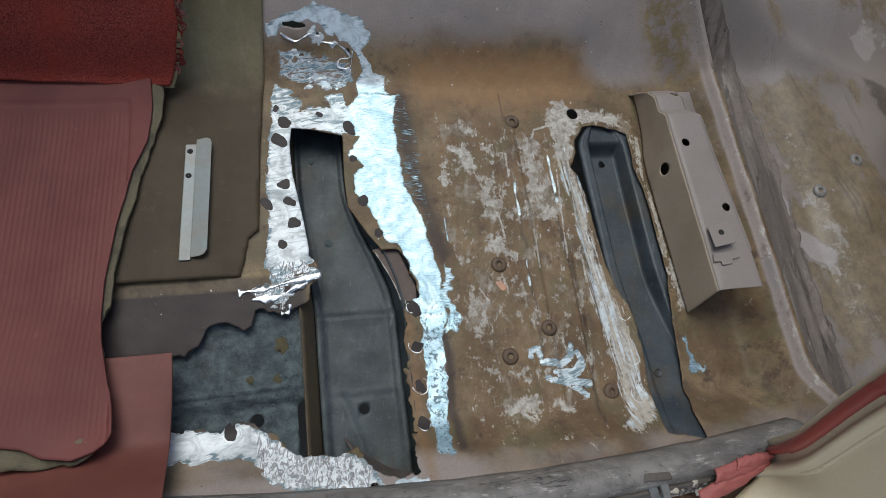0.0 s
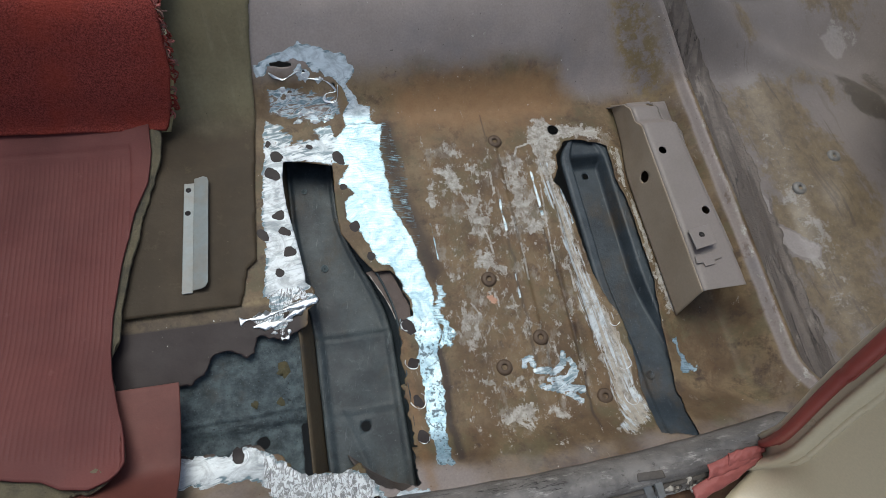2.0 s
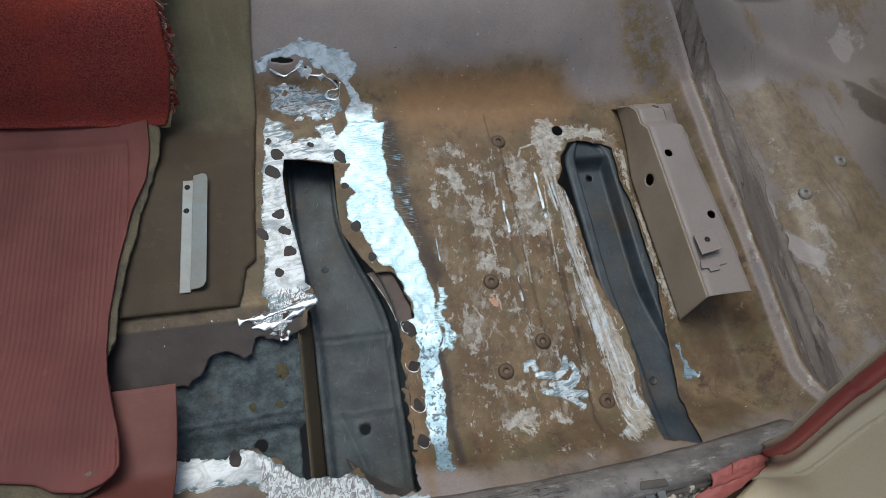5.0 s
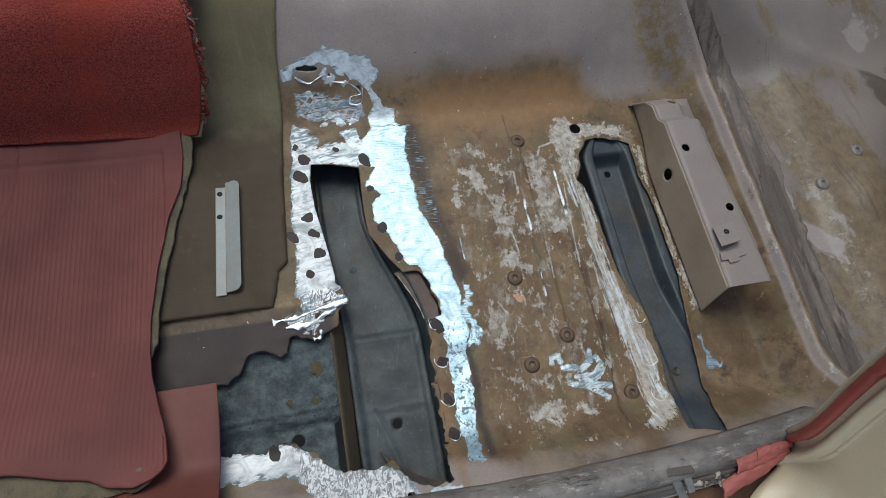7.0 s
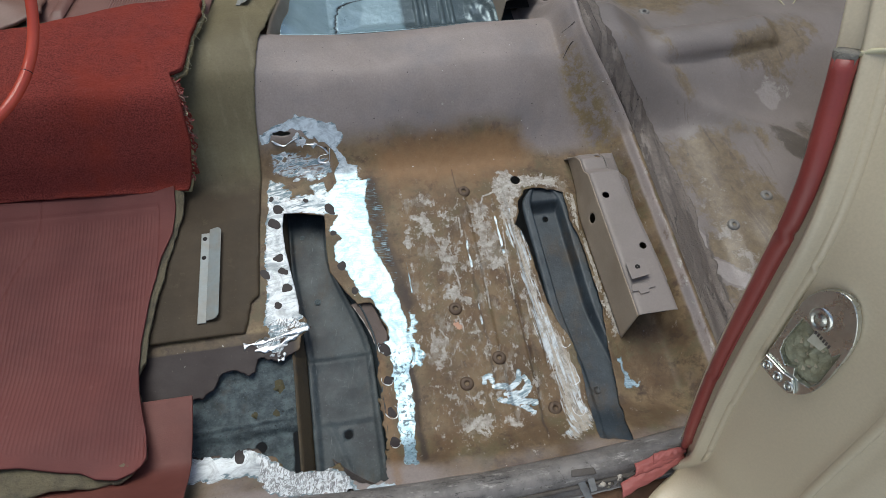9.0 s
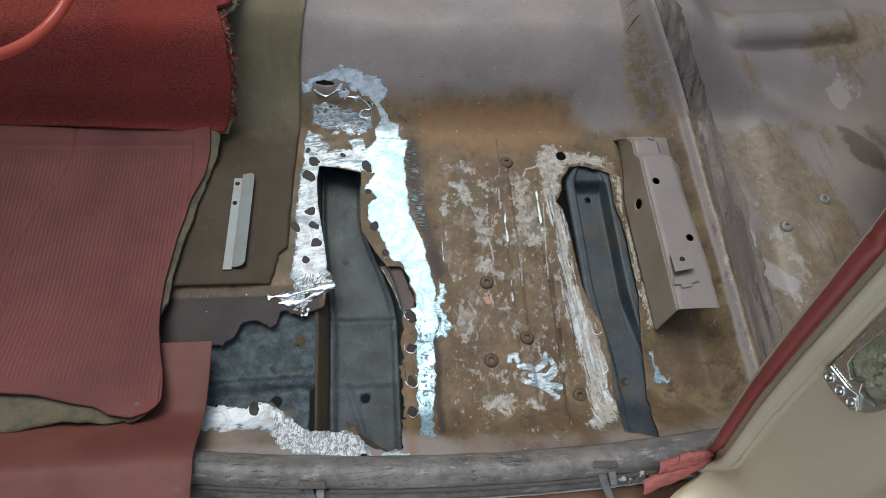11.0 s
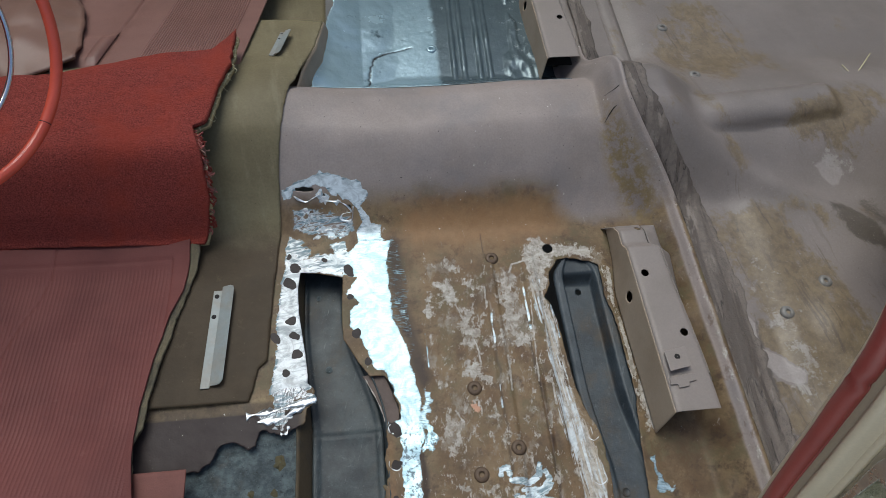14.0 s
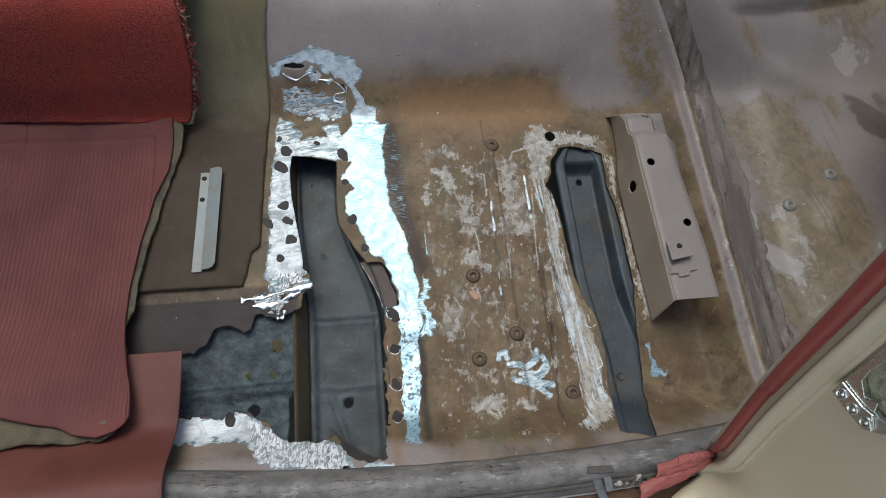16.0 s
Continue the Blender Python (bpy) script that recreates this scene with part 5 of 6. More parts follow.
v_, f_ = grid_sheet(np.linspace(-1, 1, 41), np.linspace(0.108, 0.632, 160), rail_place)
v_, f_ = punch(v_, f_, [(0.312, 0.57, 0.0055)])
thick(piece("rail", v_, f_, RAIL, rail), 0.002)
v_, f_ = lathe([(0.0005, 0.0), (0.0052, 0.0001), (0.0056, 0.0008), (0.0064, 0.0008), (0.0068, 0.0)], 18, (0.304, 0.222, -0.0022))
piece("spot_weld", v_, f_, RAIL, rail)


# ---- seat riser ----
def build_riser(name, label):
    """Folded seat support: flat top, sloped side, low far step, tab and holes."""
    ob = thing(name, label, "seat riser", (0.41, 0.48, 0.0))
    def top_z(y):
        return 0.078 - 0.013 * float(ease(0.596, 0.616, y)) - 0.012 * float(ease(0.63, 0.656, y)) ** 2
    def lay(u, v):
        x = 0.377 + 0.003 * (0.6 - v) * 4 + u * (0.058 + 0.012 * float(ease(0.6, 0.33, v)) - 0.012 * float(ease(0.594, 0.612, v)))
        return (x, v, top_z(v) - 0.004 * math.exp(-u / 0.045) - 0.0022 * math.exp(-(1 - u) / 0.04))
    us, vs = np.concatenate([np.linspace(0, 0.16, 9), np.linspace(0.2, 0.84, 18), np.linspace(0.88, 1, 6)]), np.linspace(0.316, 0.656, 110)
    v_, f_ = grid_sheet(us, vs, lay)
    v_, f_ = punch(v_, f_, [(0.394, 0.548, 0.0066), (0.429, 0.439, 0.0066), (0.413, 0.645, 0.0058)])
    soften(thick(piece("top_plate", v_, f_, RISER, ob), 0.0016))
    def side(u, v):
        a, b = Vector(lay(0, v)), Vector((0.365 + 0.025 * (0.6 - v) + 0.017 * float(ease(0.53, 0.65, v)), v, 0.004))
        p = a.lerp(b, u)
        return (p.x, v - 0.014 * u * float(ease(0.36, 0.316, v)) + 0.03 * u * float(ease(0.6, 0.656, v)), p.z)
    v_, f_ = grid_sheet(np.linspace(0, 1, 24), vs, side)
    v_, f_ = punch(v_, f_, [(0.522, 0.042, 0.0095)], (1, 2))
    thick(piece("side_plate", v_, f_, RISER_TAN, ob, "tan sloped side plate"), 0.0016)
    def outer(u, v):
        a = Vector(lay(1, v))
        low = 0.03 + 0.02 * float(ease(0.5, 0.62, v))
        return (a.x + 0.002 + 0.026 * u, v, a.z - (a.z - low) * u ** 0.8)
    v_, f_ = grid_sheet(np.linspace(0, 1, 8), np.linspace(0.37, 0.656, 80), outer)
    thick(piece("outer_flange", v_, f_, RISER, ob), 0.0016)
    def far_end(u, v):
        a = Vector(lay(u, 0.656))
        return (a.x - 0.004 * v, a.y + 0.028 * v, a.z * (1 - v))
    v_, f_ = grid_sheet(np.linspace(0, 1, 10), np.linspace(0, 1, 8), far_end)
    thick(piece("end_plate", v_, f_, RISER, ob), 0.0016)
    bm = bmesh.new()
    slab(bm, [(0.382, 0.374), (0.418, 0.38), (0.421, 0.414), (0.384, 0.408)], 0.081, 0.0828)
    for vtx in bm.verts:
        vtx.co.z += 0.008 * max(0.0, (0.414 - vtx.co.y) / 0.04)
    # Added black plate: puts the shade seen through the riser's holes into colour.
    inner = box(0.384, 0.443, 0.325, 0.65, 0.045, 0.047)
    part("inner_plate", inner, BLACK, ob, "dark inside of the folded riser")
    tab = soften(part("tab", bm, RISER, ob, "raised folded tab with a hole"), 0.0008)
    # Flat black disc paints the shade of the tab's hole; nothing is cut.
    v_, f_ = lathe([(0.0005, 0.0001), (0.0042, 0.0001), (0.0046, 0.0)], 14, (0.401, 0.397, 0.0868))
    piece("tab_hole", v_, f_, BLACK, tab)
    bm = bmesh.new()
    slab(bm, [(0.381, 0.356), (0.392, 0.356), (0.393, 0.35), (0.41, 0.352), (0.411, 0.358), (0.424, 0.36), (0.425, 0.371), (0.383, 0.369)], 0.079, 0.0808)
    soften(part("clip_plate", bm, RISER, ob), 0.0006)
    return ob


riser = build_riser("seat_riser", "folded mauve primed steel seat riser with holes and tab")
far_riser = copy_thing(riser, pose(0.36, 1.235, -0.012))
for child in list(far_riser.children_recursive):
    if child.name.split(".")[0] in ("tab", "tab_hole", "clip_plate"):
        bpy.data.objects.remove(child)
tagged(far_riser, "folded primed steel seat riser beside the blue floor pan", "seat riser")

# ---- pressed bosses and plugs ----
def build_boss(name, label, material, r):
    v_, f_ = lathe([(r * 0.33, -0.003), (r * 0.36, 0.0028), (r * 0.5, 0.0034), (r * 0.85, 0.003), (r, 0.0012), (r * 1.08, -0.001)], 22)
    ob = thing(name, label, "plug")
    piece("ring", v_, f_, material, ob)
    # Black disc low in the ring paints the shaded centre.
    v_, f_ = lathe([(0.0003, -0.002), (r * 0.36, -0.002)], 16)
    piece("socket", v_, f_, BLACK, ob, "dark open centre")
    return ob


def pan_z(x, y):
    return float(pan_height(np.array([x]), np.array([y]))[0])


bosses = [(0.15, 0.3), (0.088, 0.266), (0.224, 0.203), (0.094, 0.399), (0.155, 0.634)]
first = build_boss("floor_plug", "round rusty brown floor plug with a hole", GROMMET, 0.0115)
first.location = (*bosses[0], pan_z(*bosses[0]))
tagged(first, group="floor plugs")
for x, y in bosses[1:]:
    copy_thing(first, pose(x, y, pan_z(x, y)))
grey = build_boss("rear_floor_plug", "round grey plug set in the rear floor", GREY_PLUG, 0.0115)


def rear_z(x, y):
    return float(rear_height(np.array([x]), np.array([y]))[0])


spots = [(0.637, 0.471), (0.726, 0.522), (0.775, 0.385), (0.625, 0.995), (0.616, 1.17)]
grey.location = (*spots[0], rear_z(*spots[0]))
tagged(grey, group="rear floor plugs")
for x, y in spots[1:]:
    copy_thing(grey, pose(x, y, rear_z(x, y)))

# ---- angle brackets on the front panel ----
def build_bracket():
    ob = thing("angle_bracket", "grey painted steel angle strip screwed to the floor", "bracket", (-0.315, 0.52, 0.01))
    bm = bmesh.new()
    slab(bm, [(-0.336, 0.43), (-0.3215, 0.43), (-0.3135, 0.599), (-0.328, 0.599)], 0.009, 0.0108)
    soften(part("foot", bm, BRACKET, ob), 0.0008)
    bm = bmesh.new()
    slab(bm, [(-0.3215, 0.433), (-0.31, 0.433), (-0.304, 0.435), (-0.3, 0.441), (-0.293, 0.597), (-0.295, 0.603), (-0.3, 0.606), (-0.3135, 0.605)], 0.0112, 0.013)
    for vtx in bm.verts:
        vtx.co.z += 0.3 * max(0.0, vtx.co.x + 0.3215 - 0.046 * (vtx.co.y - 0.433))
    soften(part("flange", bm, BRACKET, ob), 0.0008)
    # Screw holes are black discs on the foot, their shade put into colour.
    for x, y in ((-0.3242, 0.551), (-0.3222, 0.588)):
        v_, f_ = lathe([(0.0003, 0.0002), (0.0036, 0.0002), (0.004, 0.0)], 14, (x, y, 0.0109))
        piece("screw_hole", v_, f_, BLACK, ob)
    return ob


bracket = build_bracket()
tagged(copy_thing(bracket, pose(-0.217, 1.09, 0.102, -10, 0, -9)), "small pale steel angle strip on the far floor", "bracket").scale = (0.62, 0.5, 1)

# ---- sill ----
sill = thing("door_sill", "scuffed painted door sill with a rolled lip", "door sill", (0.0, 0.1, 0.08), kind="structure")


def sill_y(x):
    return 0.098 + 0.14 * min((x - 0.1) ** 2, 0.25)


xs = list(np.linspace(-1.2, 0.44, 150))
prof = [(0.023, -0.03), (0.02, -0.014), (0.015, -0.003), (0.009, 0.004), (0.002, 0.008), (-0.007, 0.0075), (-0.014, 0.002), (-0.017, -0.006), (-0.021, -0.012), (-0.025, -0.016), (-0.03, -0.02), (-0.032, -0.028), (-0.033, -0.04)]
v_ = [(x, sill_y(x) + a + 0.001 * noise.noise(Vector((x * 20, k, 0))), 0.084 + b + 0.0012 * noise.noise(Vector((x * 30, k * 1.7, 2)))) for x in xs for k, (a, b) in enumerate(prof)]
n = len(prof)
f_ = [(i * n + k, i * n + k + 1, (i + 1) * n + k + 1, (i + 1) * n + k) for i in range(len(xs) - 1) for k in range(n - 1)]
thick(piece("sill_lip", v_, f_, SILL, sill), 0.0015, 1.0)
v_, f_ = tube([(x, sill_y(x) - 0.022, 0.074) for x in np.linspace(-1.15, 0.36, 14)], 0.004, 120, 8, wobble=0.25)
piece("seal_strip", v_, f_, SEALER, sill, "dark perished rubber strip")
v_, f_ = tube([(x, sill_y(x) - 0.034, 0.05) for x in np.linspace(-1.15, 0.36, 14)], 0.0022, 120, 6, wobble=0.4)
piece("sealant_bead", v_, f_, WHITE_EDGE, sill, "off-white sealant line")
bm = box(-1.2, 0.42, -0.07, 0.068, -0.02, 0.047)
soften(part("sill_step", bm, BOARD, sill, "rusty brown outer sill step"), 0.006, 3)
for cx in (-0.19, 0.205):
    clip = thing("sill_clip", "bent grey metal trim clip on the door sill", "clip", (cx, 0.08, 0.08), "sill clips")
    clip["group"] = "sill clips"
    bm = bmesh.new()
    slab(bm, [(cx + 0.008, 0.052), (cx + 0.013, 0.047), (cx + 0.02, 0.05), (cx + 0.007, 0.092), (cx - 0.006, 0.095)], 0.083, 0.0845)
    for vtx in bm.verts:
        vtx.co.z -= 0.5 * max(0.0, 0.075 - vtx.co.y)
    soften(part("tongue", bm, CLIP, clip), 0.0006)
    bm = bmesh.new()
    slab(bm, [(cx + 0.013, 0.066), (cx + 0.022, 0.067), (cx + 0.023, 0.094), (cx + 0.012, 0.093)], 0.082, 0.087)
    soften(part("ear", bm, CLIP, clip), 0.0008)
    bm = bmesh.new()
    slab(bm, [(cx - 0.012, 0.09), (cx + 0.026, 0.088), (cx + 0.024, 0.098), (cx - 0.01, 0.1)], 0.09, 0.0945)
    soften(part("clip_base", bm, SEALER, clip), 0.002, 3)

# ---- pillar, windlace, striker ----
LACE = [(0.374, 0.103, 0.088), (0.352, 0.108, 0.15), (0.335, 0.118, 0.205), (0.32, 0.149, 0.3), (0.306, 0.178, 0.4), (0.296, 0.207, 0.5), (0.288, 0.241, 0.6), (0.292, 0.299, 0.68)]
pillar = thing("door_pillar", "beige enamelled door pillar with pressed flange", "door pillar", (0.4, 0.1, 0.1), kind="structure")
lace_pts = curve_through(LACE + [(0.3, 0.37, 0.75)], 60)


def jamb(s, v):
    k = v * 59
    i = min(int(k), 58)
    p = lace_pts[i].lerp(lace_pts[i + 1], k - i)
    flare = 0.13 * math.exp(-max(0.0, p.z - 0.085) / 0.03)
    x = p.x + 0.008 + 0.3 * s + 0.008 * float(ease(0.02, 0.03, s)) - 0.012 * math.exp(-((s - 0.024) / 0.005) ** 2) - flare * float(ease(0.0, 0.075, s))
    x += 0.18 * float(ease(0.17, 0.34, s)) - 0.004 * math.exp(-((s - 0.15) / 0.008) ** 2)
    return (x, p.y - s * 0.98, p.z - 0.01 - 0.08 * s)


v_, f_ = grid_sheet(np.linspace(-0.012, 0.34, 180), np.linspace(0, 1, 90), jamb)
thick(piece("jamb", v_, f_, BEIGE, pillar), 0.002, 1.0)
v_, f_ = grid_sheet(np.linspace(0, 1, 10), np.linspace(0, 1, 60), lambda u, v: (lace_pts[min(int(v * 59), 59)].x + 0.008 + 0.14 * u, lace_pts[min(int(v * 59), 59)].y + 0.012 - 0.02 * u, lace_pts[min(int(v * 59), 59)].z - 0.006))
thick(piece("inner_return", v_, f_, BEIGE, pillar), 0.002)

for s_, r_ in ((0.03, 0.0055), (0.15, 0.005)):
    v_, f_ = tube([Vector(jamb(s_, v)) for v in np.linspace(0.1, 1, 24)], lambda u, r_=r_: r_ * (0.25 + 0.75 * float(ease(0.0, 0.06, u))), 110, 10, flat=0.8)
    piece("pressed_bead", v_, f_, BEIGE, pillar)

lace = thing("windlace", "red vinyl windlace cut off at its top end", "windlace", (0.374, 0.106, 0.088))
v_, f_ = tube(LACE, lambda u: 0.0054 + 0.0013 * float(ease(0.02, 0.2, u)) + 0.0022 * float(ease(0.5, 1.0, u)), 70, 16, wobble=0.05)
piece("cord", v_, f_, RUBBER_RED, lace)
v_, f_ = tube([(p[0] + 0.0035, p[1] - 0.0055, p[2] - 0.002) for p in LACE[1:]], 0.003, 50, 8, flat=0.5)
piece("welt", v_, f_, RUBBER_RED, lace)
e = Vector(LACE[-1])
v_, f_ = tube([e - Vector((0, 0.004, 0.005)), e, e + Vector((0.0, 0.003, 0.005))], 0.0085, 8, 16, wobble=0.35)
piece("foam_core", v_, f_, FOAM, lace, "crumbled grey foam at the cut end")
v_, f_ = tube([e, e + Vector((0.012, -0.006, 0.012)), e + Vector((0.034, -0.012, 0.014))], 0.002, 12, 6)
piece("frayed_strip", v_, f_, STRAW, lace)
torn = thing("torn_vinyl", "faded torn red vinyl tail on the sill end", "torn vinyl", (0.33, 0.09, 0.085))
for k, (a, b, w) in enumerate((((0.366, 0.092, 0.092), (0.262, 0.061, 0.087), 0.010), ((0.364, 0.096, 0.096), (0.288, 0.084, 0.091), 0.009), ((0.368, 0.098, 0.099), (0.318, 0.094, 0.095), 0.007))):
    a, b = Vector(a), Vector(b)
    d = (b - a).normalized()
    across = d.cross(Vector((0, 0, 1))).normalized()
    v_, f_ = grid_sheet(np.linspace(-1, 1, 12), np.linspace(0, 1, 30), lambda u, t: a.lerp(b, t) + across * u * w * (0.6 + 0.45 * math.sin(min(1.0, t * 1.25) * math.pi * 0.62) + 0.2 * noise.noise(Vector((t * 6, u, k)))) + Vector((0.004 * u * t, 0, 0.004 * (1 - u * u) + 0.002 * noise.noise(Vector((t * 9, u * 2, k + 5))))))
    thick(piece("strip", v_, f_, PINK, torn), 0.002)
crumbs = thing("foam_crumbs", "crumbling pale foam and rust beside the torn vinyl", "debris", (0.27, 0.08, 0.08), kind="stuff")
rr = random.Random(5)
for k in range(26):
    cx = rr.uniform(0.235, 0.33)
    cy = sill_y(cx) - rr.uniform(0.018, 0.034)
    bm = bmesh.new()
    bmesh.ops.create_icosphere(bm, subdivisions=1, radius=rr.uniform(0.002, 0.006), matrix=Matrix.Translation((cx, cy, 0.072 + rr.uniform(-0.003, 0.003))))
    for vtx in bm.verts:
        vtx.co += Vector((rr.uniform(-1, 1), rr.uniform(-1, 1), rr.uniform(-1, 1))) * 0.0012
    part("crumb", bm, (FOAM, WHITE_EDGE, SEALER)[k % 3], crumbs, smooth=True)

def holed_plate(outer, inner, z0, z1):
    """A flat plate with one opening, as a bmesh."""
    bm = bmesh.new()
    edges = []
    for loop in (outer, inner):
        vs_ = [bm.verts.new((x, y, z1)) for x, y in loop]
        edges += [bm.edges.new((vs_[k], vs_[(k + 1) % len(vs_)])) for k in range(len(vs_))]
    top = [g for g in bmesh.ops.triangle_fill(bm, edges=edges, use_beauty=True)["geom"] if isinstance(g, bmesh.types.BMFace)]
    new_ = bmesh.ops.extrude_face_region(bm, geom=top)["geom"]
    for g in new_:
        if isinstance(g, bmesh.types.BMVert):
            g.co.z = z0
    return bm


def rounded(loop, n=3):
    """A closed outline smoothed through its corners."""
    p, out = [Vector((*q, 0)) for q in loop], []
    for k in range(len(p)):
        a, b, c_, d = p[k - 1], p[k], p[(k + 1) % len(p)], p[(k + 2) % len(p)]
        for q in range(n):
            f = q / n
            v = 0.5 * (2 * b + (c_ - a) * f + (2 * a - 5 * b + 4 * c_ - d) * f * f + (3 * b - a - 3 * c_ + d) * f ** 3)
            out.append((v.x, v.y))
    return out


def build_striker():
    """Stamped striker plate: rounded head, folded lug with screws, open toothed mouth with grease."""
    ob = thing("door_striker", "zinc plated door striker with screws and old grease", "door striker")
    outer = rounded([(-0.029, -0.042), (-0.0282, -0.006), (-0.027, 0.038), (-0.019, 0.058), (-0.003, 0.0704), (0.0138, 0.0686), (0.0272, 0.052), (0.034, 0.027), (0.0325, -0.022), (0.0237, -0.0467), (0.01, -0.054), (-0.012, -0.054)])
    inner = [(-0.018, 0.025), (-0.0219, -0.0105), (-0.0197, -0.0234), (-0.008, -0.033), (0.002, -0.027), (0.006, -0.036), (0.012, -0.037), (0.0235, -0.034), (0.029, -0.021), (0.029, 0.022), (0.024, 0.012), (0.0153, 0.0177), (-0.0033, 0.0221)]
    soften(part("plate", holed_plate(outer, inner, 0.0, 0.0055), STEEL, ob), 0.0014, 3)
    v_, f_ = grid_sheet(np.linspace(0.0, 1.0, 16), np.linspace(0, 2 * math.pi, 48), lambda q, a: (0.004 + 0.029 * q * math.cos(a), -0.006 + 0.034 * q * math.sin(a), -0.001 + 0.007 * noise.noise(Vector((q * math.cos(a) * 5, q * math.sin(a) * 6, 3))) * (1 - q * q) + 0.002 * (1 - q)))
    piece("grease_bed", v_, f_, GREASE, ob, "crusted olive grease")
    bm = bmesh.new()
    slab(bm, [(-0.0295, -0.053), (-0.0295, -0.037), (-0.003, -0.0393), (0.008, -0.037), (0.018, -0.05), (0.012, -0.056), (-0.0079, -0.0565)], 0.0056, 0.0085)
    soften(part("lug", bm, STEEL, ob), 0.0012)
    for k, (x, y) in enumerate(((-0.0036, 0.0363), (-0.0217, -0.0459), (-0.0062, -0.048), (0.0085, -0.0473))):
        r = 0.0115 if k == 0 else 0.0056
        z = 0.0054 if k == 0 else 0.0084
        v_, f_ = lathe([(r * 1.08, 0.0), (r, 0.0014), (r * 0.72, 0.0018), (r * 0.66, 0.0004), (r * 0.55, 0.0004), (r * 0.45, 0.0016), (0.0002, 0.0018)], 20, (x, y, z))
        screw = piece("screw", v_, f_, STEEL, ob, "flat plated screw head")
    bm = bmesh.new()
    slab(bm, [(-0.0049, 0.0068), (-0.0028, 0.0205), (0.0145, 0.018), (0.0115, 0.0073)], 0.0, 0.004)
    soften(part("wedge_block", bm, IVORY, ob, "small ivory plastic block"), 0.001)
    for k in range(6):
        bm = box(-0.0005 + 0.0034 * k - 0.001, -0.0005 + 0.0034 * k + 0.001, 0.021 - 0.0006 * k, 0.0245 - 0.0006 * k, 0.0, 0.0062)
        part("tooth", bm, SEALER, ob)
    return ob


striker = build_striker()
SV = 0.612
c = Vector(jamb(0.064, SV))
tu = (Vector(jamb(0.064, SV + 0.04)) - c).normalized()
ts = (Vector(jamb(0.078, SV)) - c).normalized()
nz = ts.cross(tu).normalized()
if nz.x > 0:
    nz = -nz
ts = tu.cross(nz).normalized()
M = Matrix((ts, tu, nz)).transposed().to_4x4()
striker.matrix_basis = Matrix.Translation(c + nz * 0.0035) @ M @ Matrix.Diagonal((0.88, 1.14, 1.0, 1.0))

# ---- mats and carpet ----
def mat_edge(v):
    """x of the mat's right edge at depth v."""
    return float(np.interp(v, [0.19, 0.205, 0.22, 0.25, 0.293, 0.327, 0.36, 0.4, 0.475, 0.553, 0.598, 0.65, 0.7], [-0.402, -0.395, -0.391, -0.394, -0.404, -0.412, -0.416, -0.416, -0.406, -0.39, -0.373, -0.367, -0.369]))


def mat_low(u):
    return float(np.interp(u, [0, 0.004, 0.012, 0.03, 0.063, 0.085, 0.115, 0.166, 0.3, 0.8], [0.218, 0.209, 0.202, 0.196, 0.202, 0.213, 0.219, 0.234, 0.25, 0.26]))


def mat_place(u, w, lift=0.0):
    low = mat_low(u)
    y = low + (0.69 - low) * w
    x = mat_edge(y) - u
    curl = 0.012 * math.exp(-(y - low) / 0.03) + 0.003 * math.exp(-u / 0.02)
    z = 0.019 + 0.022 * float(ease(0.4, 0.26, y)) + curl + 0.012 * float(ease(0.62, 0.69, y)) + 0.004 * math.sin(u * 9 + y * 5) + lift
    ribbed = float(ease(0.009, 0.011, u)) * float(ease(-0.402, -0.405, x)) * float(ease(0.645, 0.635, y)) * float(ease(low + 0.02, low + 0.025, y))
    if abs(u - 0.245 - 0.05 * (0.5 - w)) < 0.0025:
        ribbed = 0.0
        z -= 0.0015
    z += ribbed * 0.00042 * math.sin(2 * math.pi * (x - 0.03 * y) / 0.0062)
    z -= 0.0012 * max(math.exp(-((x + 0.397) / 0.0018) ** 2) * float(ease(0.662, 0.655, y)), math.exp(-((y - 0.657) / 0.0028) ** 2) * float(ease(-0.394, -0.398, x)))
    return (x, y, z)


mat = thing("floor_mat", "ribbed faded red vinyl floor mat with a curled edge", "floor mat", (-0.6, 0.4, 0.02))
us = list(np.arange(0.0, 0.42, 0.0014)) + list(np.arange(0.42, 0.8, 0.02))
v_, f_ = grid_sheet(us, np.linspace(0, 1, 140), mat_place)
thick(piece("ribbed_sheet", v_, f_, VINYL, mat), 0.003)
